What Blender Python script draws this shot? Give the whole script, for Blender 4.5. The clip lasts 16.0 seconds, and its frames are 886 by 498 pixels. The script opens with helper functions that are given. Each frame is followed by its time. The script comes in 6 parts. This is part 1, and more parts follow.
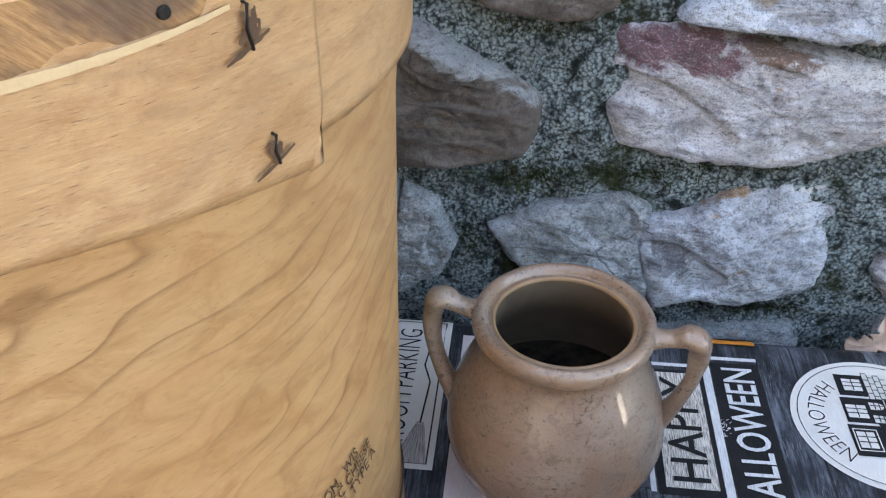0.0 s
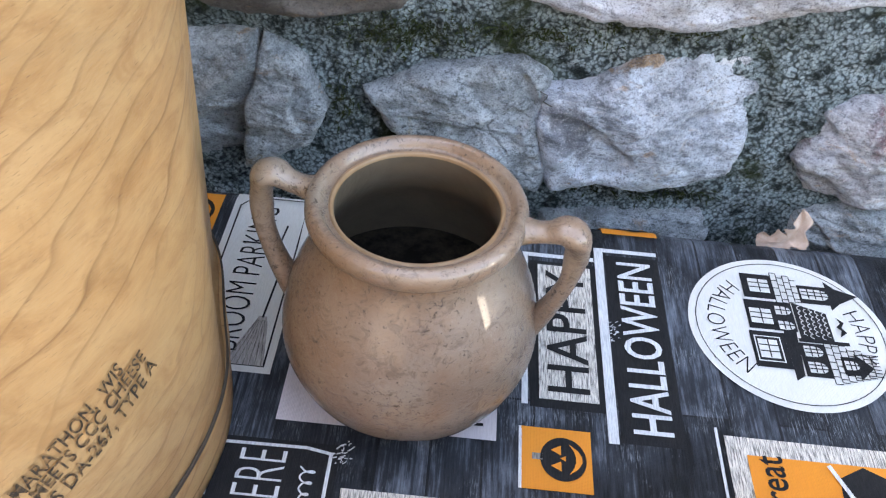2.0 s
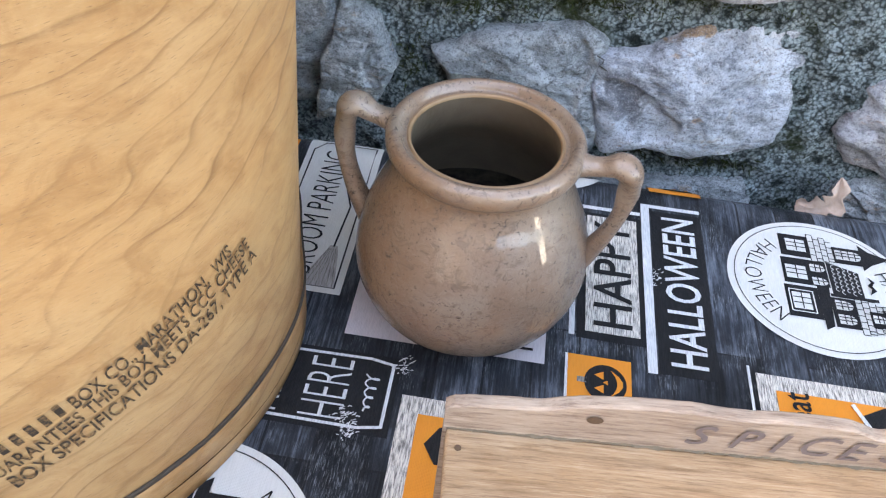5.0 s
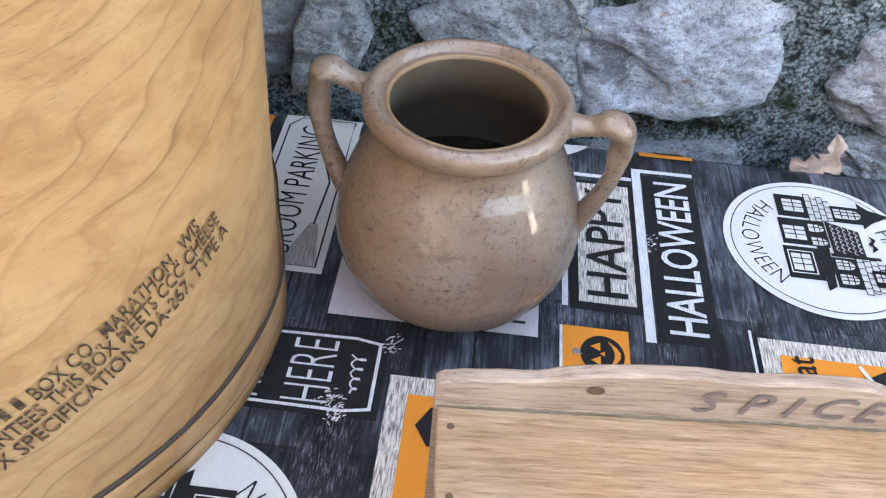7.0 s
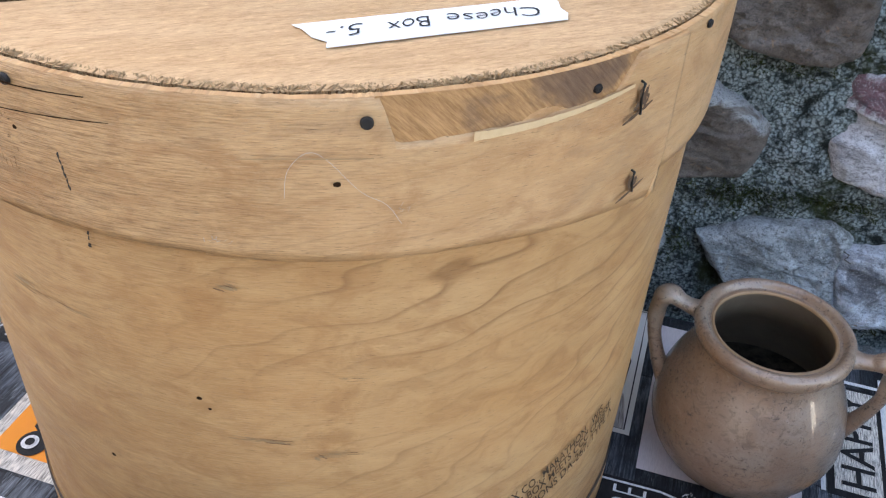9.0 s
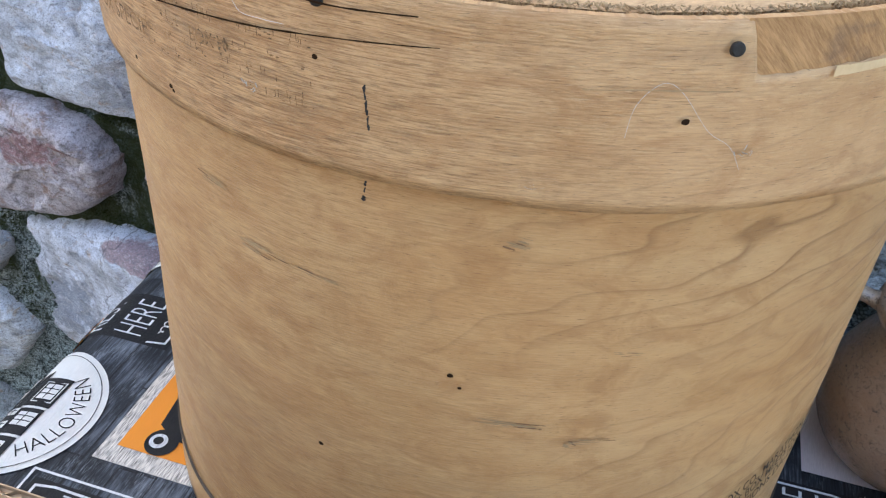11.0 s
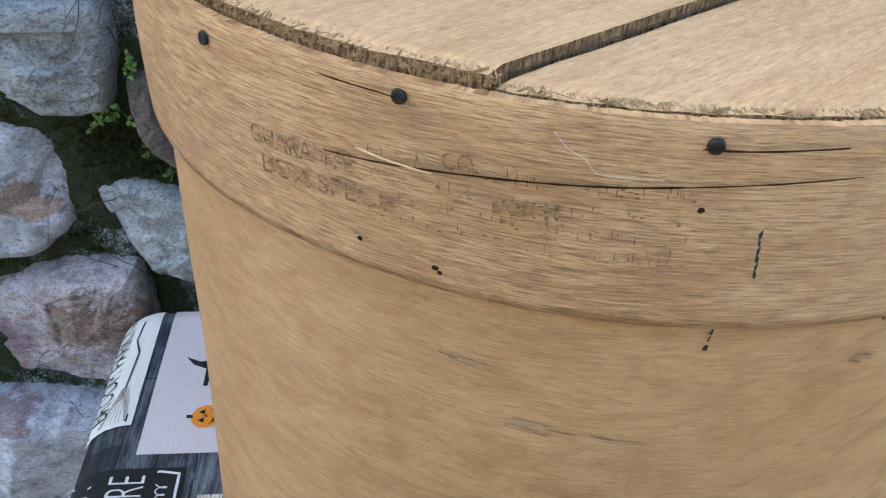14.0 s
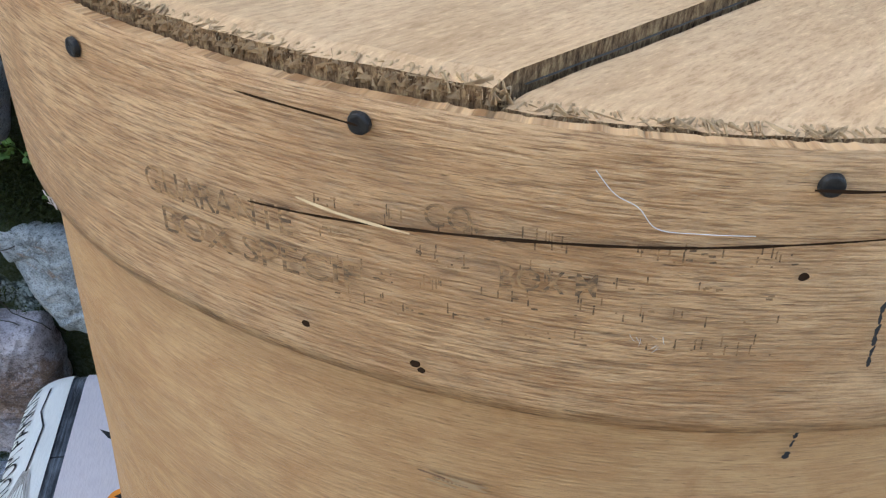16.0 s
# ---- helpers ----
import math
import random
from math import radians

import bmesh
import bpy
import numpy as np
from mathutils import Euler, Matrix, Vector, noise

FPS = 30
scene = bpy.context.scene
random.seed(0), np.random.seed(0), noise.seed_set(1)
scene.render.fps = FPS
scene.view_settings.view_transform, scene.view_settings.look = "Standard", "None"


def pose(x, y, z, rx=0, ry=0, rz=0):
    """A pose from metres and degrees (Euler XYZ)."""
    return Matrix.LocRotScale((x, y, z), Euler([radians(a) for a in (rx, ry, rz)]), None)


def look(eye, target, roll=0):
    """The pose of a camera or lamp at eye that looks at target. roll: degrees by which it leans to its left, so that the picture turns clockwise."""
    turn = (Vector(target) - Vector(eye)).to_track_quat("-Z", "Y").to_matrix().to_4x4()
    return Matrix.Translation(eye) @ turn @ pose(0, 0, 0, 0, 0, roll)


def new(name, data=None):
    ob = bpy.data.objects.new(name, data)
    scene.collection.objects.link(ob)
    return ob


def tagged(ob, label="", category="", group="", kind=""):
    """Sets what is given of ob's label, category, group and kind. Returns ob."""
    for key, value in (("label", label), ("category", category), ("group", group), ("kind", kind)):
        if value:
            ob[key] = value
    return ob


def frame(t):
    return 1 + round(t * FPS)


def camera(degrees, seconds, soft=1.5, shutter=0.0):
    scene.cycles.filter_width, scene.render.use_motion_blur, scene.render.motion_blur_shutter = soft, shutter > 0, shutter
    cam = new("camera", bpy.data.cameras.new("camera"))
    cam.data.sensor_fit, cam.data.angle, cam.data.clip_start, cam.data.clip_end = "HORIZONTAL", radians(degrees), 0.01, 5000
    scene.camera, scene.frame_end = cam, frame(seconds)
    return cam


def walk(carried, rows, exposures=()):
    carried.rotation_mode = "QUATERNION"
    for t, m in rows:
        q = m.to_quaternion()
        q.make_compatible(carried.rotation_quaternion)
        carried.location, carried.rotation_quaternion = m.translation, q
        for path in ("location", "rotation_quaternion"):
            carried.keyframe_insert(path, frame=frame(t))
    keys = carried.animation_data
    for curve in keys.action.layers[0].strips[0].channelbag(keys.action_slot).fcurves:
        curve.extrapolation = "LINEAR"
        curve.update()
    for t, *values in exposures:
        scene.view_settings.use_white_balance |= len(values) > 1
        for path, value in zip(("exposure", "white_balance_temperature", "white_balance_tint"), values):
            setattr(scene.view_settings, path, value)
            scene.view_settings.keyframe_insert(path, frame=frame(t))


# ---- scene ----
cam = camera(53.3, 16.0, 1.2)
PATH = [
    (0, (0.057, 0.086, 1.133), (-0.226, 1.703, -0.011), 0.2),
    (0.5, (0.085, 0.141, 1.094), (-0.191, 1.697, -0.131), 1.6),
    (1, (0.106, 0.1545, 1.0835), (-0.177, 1.674, -0.187), 1.6),
    (1.5, (0.102, 0.161, 1.0745), (-0.161, 1.637, -0.250), 2.2),
    (2, (0.0915, 0.1595, 1.085), (-0.023, 1.620, -0.277), 5.5),
    (2.5, (0.066, 0.138, 1.099), (-0.036, 1.585, -0.279), 7.4),
    (3, (0.078, 0.127, 1.098), (-0.052, 1.566, -0.285), 6.9),
    (3.5, (0.08, 0.113, 1.1), (-0.066, 1.561, -0.272), 7.4),
    (4, (0.087, 0.107, 1.1), (-0.079, 1.557, -0.267), 7.3),
    (4.2, (0.087, 0.105, 1.099), (-0.087, 1.554, -0.268), 7.1),
    (6.5, (0.087, 0.116, 1.067), (-0.096, 1.55, -0.316), 5.0),
    (7, (0.087, 0.118, 1.068), (-0.07, 1.546, -0.322), 5.0),
    (7.5, (0.085, 0.109, 1.083), (-0.057, 1.536, -0.31), 5.1),
    (8, (0.064, 0.069, 1.16), (-0.146, 1.54, -0.178), 4.4),
    (8.1, (0.056, 0.058, 1.171), (-0.214, 1.543, -0.141), 3.5),
    (8.2, (0.049, 0.048, 1.181), (-0.295, 1.531, -0.116), 2.0),
    (8.5, (0.024, 0.029, 1.179), (-0.461, 1.488, -0.1), 1.1),
    (9, (0.008, 0.001, 1.195), (-0.544, 1.492, -0.018), 3.0),
    (9.5, (-0.016, -0.017, 1.203), (-0.607, 1.489, 0.027), 3.6),
    (10, (-0.048, -0.036, 1.186), (-0.66, 1.469, 0.02), 5.7),
    (10.2, (-0.055, -0.042, 1.175), (-0.677, 1.457, 0.005), 6.1),
    (12.3, (-0.198, 0.006, 1.142), (-0.429, 1.611, -0.029), 1.6),
    (12.5, (-0.221, 0.005, 1.139), (-0.42, 1.615, -0.03), 2.3),
    (13, (-0.274, -0.018, 1.143), (-0.462, 1.598, -0.02), 2.6),
    (13.5, (-0.278, -0.015, 1.155), (-0.369, 1.625, 0.015), 2.6),
    (14, (-0.272, 0.002, 1.157), (-0.224, 1.659, 0.037), 2.8),
    (14.5, (-0.276, 0.036, 1.155), (-0.169, 1.714, 0.073), 3.4),
    (15, (-0.275, 0.059, 1.134), (-0.122, 1.747, 0.073), 3.5),
    (15.5, (-0.276, 0.06, 1.131), (-0.109, 1.744, 0.065), 3.3),
    (16, (-0.279, 0.066, 1.128), (-0.087, 1.746, 0.06), 3.5),
]
EXPOSURE = [(0.0, 3.10, 7500, 11), (0.5, 3.45, 7700, 12), (1.0, 3.53, 7700, 12), (7.5, 3.50, 7700, 12), (8.0, 3.32, 7600, 12), (9.0, 2.82, 7100, 11), (10.0, 2.78, 6900, 10),
            (12.5, 2.64, 6400, 3), (13.2, 2.64, 6400, 3), (14.2, 2.58, 6350, 3), (16.0, 2.52, 6250, 3)]
walk(cam, [(t, look(eye, target, roll)) for t, eye, target, roll in PATH], EXPOSURE)

# ---- daylight: open shade behind the stone wall, which the sun stands behind ----
SUN_AZ, SUN_EL = -50.0, 42.0
world = bpy.data.worlds.new("sky")
scene.world = world
world.use_nodes = True
wn = world.node_tree.nodes
sky = wn.new("ShaderNodeTexSky")
sky.sky_type, sky.sun_disc, sky.dust_density = "NISHITA", False, 4.0
sky.sun_elevation, sky.sun_rotation = radians(SUN_EL), radians(SUN_AZ)
wn["Background"].inputs["Strength"].default_value = 0.15
world.node_tree.links.new(sky.outputs[0], wn["Background"].inputs["Color"])
sun_data = bpy.data.lights.new("sun", "SUN")
sun_data.energy, sun_data.angle, sun_data.color = 5.0, radians(0.5), (1.0, 0.96, 0.90)
sun = new("sun", sun_data)
az, el = radians(SUN_AZ), radians(SUN_EL)
sun.matrix_world = look((0, 0, 5), (0 - math.sin(az) * math.cos(el), 0 - math.cos(az) * math.cos(el), 5 - math.sin(el)))

TABLE = 0.74


# ---- material helpers ----
class Nodes:
    def __init__(self, name, rough=0.6, metal=0.0, spec=0.5):
        self.m = bpy.data.materials.new(name)
        self.m.use_nodes = True
        self.t = self.m.node_tree
        self.b = self.t.nodes["Principled BSDF"]
        self.b.inputs["Roughness"].default_value = rough
        self.b.inputs["Metallic"].default_value = metal
        self.b.inputs["Specular IOR Level"].default_value = spec

    def add(self, kind, ins=None, out=0, operation=None, noise_dimensions=None, feature=None):
        n = self.t.nodes.new(kind)
        if feature:
            n.feature = feature
        if operation:
            n.operation = operation
        if noise_dimensions:
            n.noise_dimensions = noise_dimensions
        for k, v in (ins or {}).items():
            self.put(n.inputs[k], v)
        return n.outputs[out]

    def put(self, socket, v):
        if isinstance(v, bpy.types.NodeSocket):
            self.t.links.new(v, socket)
        elif isinstance(v, (tuple, list)) and len(v) == 3 and socket.type == "RGBA":
            socket.default_value = (*v, 1)
        else:
            socket.default_value = v

    def obj(self):
        return self.add("ShaderNodeTexCoord", out=3)

    def uv(self):
        return self.add("ShaderNodeTexCoord", out=2)

    def math(self, op, a, b=0.0):
        return self.add("ShaderNodeMath", {0: a, 1: b}, operation=op)

    def sep(self, v):
        n = self.t.nodes.new("ShaderNodeSeparateXYZ")
        self.put(n.inputs[0], v)
        return n.outputs

    def vec(self, x=0.0, y=0.0, z=0.0):
        return self.add("ShaderNodeCombineXYZ", {0: x, 1: y, 2: z})

    def scaled(self, v, s):
        return self.add("ShaderNodeVectorMath", {0: v, 1: s}, operation="MULTIPLY")

    def noise(self, v, scale, detail=4.0, rough=0.55, dist=0.0, w=None):
        ins = {"Vector": v, "Scale": scale, "Detail": detail, "Roughness": rough, "Distortion": dist}
        if w is not None:
            ins["W"] = w
            return self.add("ShaderNodeTexNoise", ins, noise_dimensions="4D")
        return self.add("ShaderNodeTexNoise", ins)

    def ramp(self, f, *stops):
        n = self.t.nodes.new("ShaderNodeValToRGB")
        e = n.color_ramp.elements
        while len(e) < len(stops):
            e.new(0.5)
        for el_, (p, c) in zip(e, stops):
            el_.position = p
            el_.color = (*c, 1) if isinstance(c, tuple) else (c, c, c, 1)
        self.put(n.inputs[0], f)
        return n.outputs[0]

    def mix(self, f, a, b, mode="MIX"):
        n = self.t.nodes.new("ShaderNodeMix")
        n.data_type, n.blend_type = "RGBA", mode
        self.put(n.inputs[0], f)
        self.put(n.inputs[6], a)
        self.put(n.inputs[7], b)
        return n.outputs[2]

    def colour(self, c):
        self.put(self.b.inputs["Base Color"], c)
        return self

    def rough(self, r):
        self.put(self.b.inputs["Roughness"], r)
        return self

    def bump(self, h, dist=0.001, strength=1.0):
        n = self.t.nodes.new("ShaderNodeBump")
        n.inputs["Strength"].default_value, n.inputs["Distance"].default_value = strength, dist
        self.put(n.inputs["Height"], h)
        old = self.b.inputs["Normal"]
        if old.is_linked:
            self.t.links.new(old.links[0].from_socket, n.inputs["Normal"])
        self.t.links.new(n.outputs[0], old)
        return self


def veneer(name, light, mid, dark, figure, grime, coarse):
    """Peeled wood veneer bent round a drum; the grain follows the bend."""
    k = Nodes(name, 0.5, spec=0.4)
    x, y, z = k.sep(k.obj())
    a = k.math("MULTIPLY", k.math("ARCTAN2", x, k.math("MULTIPLY", y, -1.0)), 0.19)

    def field(u, v, seed=0.0, detail=4.0, rough=0.6, dist=0.0):
        return k.noise(k.vec(k.math("MULTIPLY", a, u), k.math("MULTIPLY", z, v), seed), 1.0, detail, rough, dist)

    warp = field(4.0, 9.0, 0.0, 3.0)
    rise = k.math("MULTIPLY", k.math("MAXIMUM", a, -0.02), 20.0)
    level = k.math("ADD", k.math("MULTIPLY", z, 58.0), k.math("SUBTRACT", k.math("MULTIPLY", warp, 9.0), rise))
    rings = k.ramp(k.math("FRACT", level), (0.0, 0.95), (0.5, 1.0), (0.84, 0.85), (0.955, 0.1), (0.98, 0.6), (1.0, 0.95))
    side = k.ramp(k.math("ADD", k.math("MULTIPLY", k.math("SUBTRACT", 0.10, a), 5.0), k.math("MULTIPLY", warp, 0.5)), (0.1, 0.12), (0.9, 1.0))
    strength = k.ramp(field(7.0, 14.0, 5.0, 3.0), (0.38, 0.1), (0.62, 1.0))
    fibre = k.math("ADD", k.math("MULTIPLY", field(85.0, 620.0, 0.0, 6.0, 0.72, 0.3), 0.75), k.math("MULTIPLY", field(300.0, 420.0, 6.0, 4.0, 0.7), 0.25))
    fleck = k.ramp(field(130.0, 1500.0, 2.0, 4.0, 0.7), (0.57, 0.0), (0.66, 1.0))
    cloud = field(13.0, 46.0, 1.0, 6.0, 0.62, 0.5)
    patch = field(5.0, 9.0, 8.0, 4.0, 0.6)
    base = k.mix(k.ramp(cloud, (0.3, 0.0), (0.7, 1.0)), mid, light)
    base = k.mix(k.ramp(patch, (0.45, 0.0), (0.68, 0.55)), base, (light[0] * 0.98, light[1] * 0.86, light[2] * 0.75))
    base = k.mix(k.math("MULTIPLY", k.math("MULTIPLY", k.math("SUBTRACT", 1.0, rings), strength), k.math("MULTIPLY", k.math("SUBTRACT", 1.2, side), figure)), base, dark)
    broad = field(6.0, 150.0, 14.0, 5.0, 0.65, 0.4)
    where = k.math("MULTIPLY", k.ramp(field(6.0, 11.0, 21.0, 4.0, 0.6), (0.36, 0.3), (0.58, 1.0)), side)
    lines = field(95.0, 1700.0, 31.0, 4.0, 0.7)
    base = k.mix(k.math("MULTIPLY", k.ramp(lines, (0.40, min(1.0, 0.15 + 1.0 * coarse)), (0.52, 0.0)), side), base, (mid[0] * 0.46, mid[1] * 0.37, mid[2] * 0.30))
    base = k.mix(k.math("MULTIPLY", k.ramp(lines, (0.55, 0.0), (0.68, 0.6)), side), base, (min(0.9, light[0] * 1.12), light[1] * 1.18, light[2] * 1.3))
    base = k.mix(k.math("MULTIPLY", k.ramp(broad, (0.34, 0.15 + 0.9 * coarse), (0.5, 0.0)), where), base, (mid[0] * 0.68, mid[1] * 0.56, mid[2] * 0.46))
    blot = field(36.0, 70.0, 11.0, 7.0, 0.7, 0.8)
    base = k.mix(k.ramp(blot, (0.36, 0.6), (0.52, 0.0)), base, (mid[0] * 0.76, mid[1] * 0.66, mid[2] * 0.58))
    base = k.mix(k.ramp(blot, (0.54, 0.0), (0.70, 0.35)), base, (min(0.9, light[0] * 1.15), light[1] * 1.17, light[2] * 1.2))
    base = k.mix(k.math("MULTIPLY", k.ramp(fibre, (0.36, coarse), (0.52, 0.0)), where), base, dark)
    base = k.mix(k.math("MULTIPLY", fleck, 0.6 * coarse), base, (0.66, 0.47, 0.27))
    pores = k.ramp(field(170.0, 2300.0, 4.0, 2.0, 0.7), (0.31, 1.0), (0.37, 0.0))
    base = k.mix(k.math("MULTIPLY", pores, 0.6), base, (dark[0] * 0.6, dark[1] * 0.6, dark[2] * 0.6))
    stain = k.ramp(field(12.0, 34.0, 3.7, 6.0, 0.66, 0.9), (0.56, 0.0), (0.72, 1.0))
    base = k.mix(k.math("MULTIPLY", stain, grime), base, (0.22, 0.15, 0.09))
    k.colour(base)
    k.rough(k.ramp(cloud, (0.3, 0.40), (0.75, 0.60)))
    return k.bump(k.math("MULTIPLY", lines, side), 0.0009, 0.8).bump(fibre, 0.0011 * coarse + 0.0002, 0.6).bump(pores, -0.0004, 0.5).m


def boards(name, light, mid, dark, along=(1, 0), fuzz=0.8, lines=0.5, grain=(300.0, 460.0)):
    """Sawn softwood; the grain runs along the given direction in the thing's own plane."""
    k = Nodes(name, 0.8, spec=0.2)
    x, y, z = k.sep(k.obj())
    u = k.math("ADD", k.math("MULTIPLY", x, along[0]), k.math("MULTIPLY", y, along[1]))
    v = k.math("SUBTRACT", k.math("MULTIPLY", y, along[0]), k.math("MULTIPLY", x, along[1]))

    def field(fu, fv, seed=0.0, detail=5.0, rough=0.65, dist=0.0):
        return k.noise(k.vec(k.math("MULTIPLY", u, fu), k.math("MULTIPLY", v, fv), k.math("ADD", k.math("MULTIPLY", z, fv), seed)), 1.0, detail, rough, dist)

    streak = field(18.0, 210.0)
    fuzzy = field(grain[0], grain[1], 3.0, 6.0, 0.72)
    cloud = field(11.0, 30.0, 7.0, 6.0, 0.65, 0.5)
    spot = field(40.0, 70.0, 9.0, 5.0, 0.7, 0.6)
    c = k.mix(k.ramp(cloud, (0.34, 0.0), (0.66, 1.0)), mid, light)
    c = k.mix(k.ramp(streak, (0.36, lines), (0.54, 0.0)), c, dark)
    c = k.mix(k.ramp(fuzzy, (0.37, 0.6), (0.49, 0.0)), c, dark)
    c = k.mix(k.ramp(fuzzy, (0.54, 0.0), (0.66, 0.5)), c, tuple(min(0.85, 1.3 * q) for q in light))
    c = k.mix(k.ramp(spot, (0.62, 0.0), (0.74, 0.5)), c, dark)
    k.colour(c)
    return k.bump(streak, 0.0016 * lines, fuzz).bump(fuzzy, 0.0009, fuzz).m


def print_ink(name, c, c2=None, streak=0.0, rough=0.5):
    """Ink on woven cloth, worn along the warp."""
    k = Nodes(name, rough, spec=0.18)
    x, y, z = k.sep(k.uv())
    s = k.noise(k.vec(k.math("MULTIPLY", x, 1500.0), k.math("MULTIPLY", y, 130.0)), 1.0, 4.0, 0.65)
    wear = k.noise(k.uv(), 60.0, 5.0, 0.6)
    col = k.mix(k.ramp(s, (0.42, 0.0), (0.62, streak)), c, c2 or c)
    col = k.mix(k.math("MULTIPLY", wear, 0.05), col, (0.25, 0.25, 0.26))
    k.colour(col)
    w1 = k.math("SINE", k.math("MULTIPLY", k.math("ADD", x, y), 4500.0))
    w2 = k.math("SINE", k.math("MULTIPLY", k.math("SUBTRACT", x, y), 4500.0))
    return k.bump(k.math("MULTIPLY", w1, w2), 0.00012, 0.5).m


def plank_cloth():
    k = Nodes("cloth_dark_planks", 0.5, spec=0.24)
    x, y, z = k.sep(k.uv())
    v = k.vec(y, x)
    n = k.t.nodes.new("ShaderNodeTexBrick")
    n.offset, n.squash = 0.37, 1.0
    for key, val in {"Vector": v, "Color1": (0.0, 0.0, 0.0), "Color2": (1.0, 1.0, 1.0), "Mortar": (0.0, 0.0, 0.0), "Scale": 1.0, "Mortar Size": 0.0006,
                     "Mortar Smooth": 0.1, "Bias": 0.0, "Brick Width": 0.16, "Row Height": 0.0235}.items():
        k.put(n.inputs[key], val)
    tone = n.outputs["Color"]
    gap = n.outputs["Fac"]
    streak = k.noise(k.vec(k.math("MULTIPLY", x, 520.0), k.math("MULTIPLY", y, 26.0)), 1.0, 6.0, 0.7)
    patch = k.noise(k.vec(k.math("MULTIPLY", x, 55.0), k.math("MULTIPLY", y, 22.0), 4.0), 1.0, 4.0, 0.6)
    amount = k.math("ADD", k.math("MULTIPLY", tone, 0.24), k.math("ADD", k.math("MULTIPLY", patch, 0.75), -0.2))
    worn = k.math("ADD", k.math("MULTIPLY", amount, 0.62), k.math("MULTIPLY", streak, 0.5))
    c = k.ramp(worn, (0.32, (0.006, 0.0065, 0.008)), (0.45, (0.030, 0.035, 0.043)), (0.55, (0.12, 0.138, 0.165)), (0.68, (0.24, 0.27, 0.31)), (0.85, (0.42, 0.45, 0.48)))
    c = k.mix(k.math("MULTIPLY", gap, 0.8), c, (0.012, 0.012, 0.014))
    scratch = k.noise(k.vec(k.math("MULTIPLY", x, 1500.0), k.math("MULTIPLY", y, 120.0), 7.0), 1.0, 4.0, 0.75)
    where = k.ramp(k.noise(k.vec(k.math("MULTIPLY", x, 40.0), k.math("MULTIPLY", y, 30.0), 2.0), 1.0, 5.0, 0.65), (0.48, 0.0), (0.62, 1.0))
    c = k.mix(k.math("MULTIPLY", k.ramp(scratch, (0.52, 0.0), (0.64, 0.5)), where), c, (0.42, 0.46, 0.50))
    c = k.mix(k.ramp(scratch, (0.36, 0.6), (0.44, 0.0)), c, (0.008, 0.008, 0.01))
    k.colour(c)
    w1 = k.math("SINE", k.math("MULTIPLY", k.math("ADD", x, y), 4500.0))
    w2 = k.math("SINE", k.math("MULTIPLY", k.math("SUBTRACT", x, y), 4500.0))
    k.bump(k.math("MULTIPLY", w1, w2), 0.00012, 0.5)
    return k.m


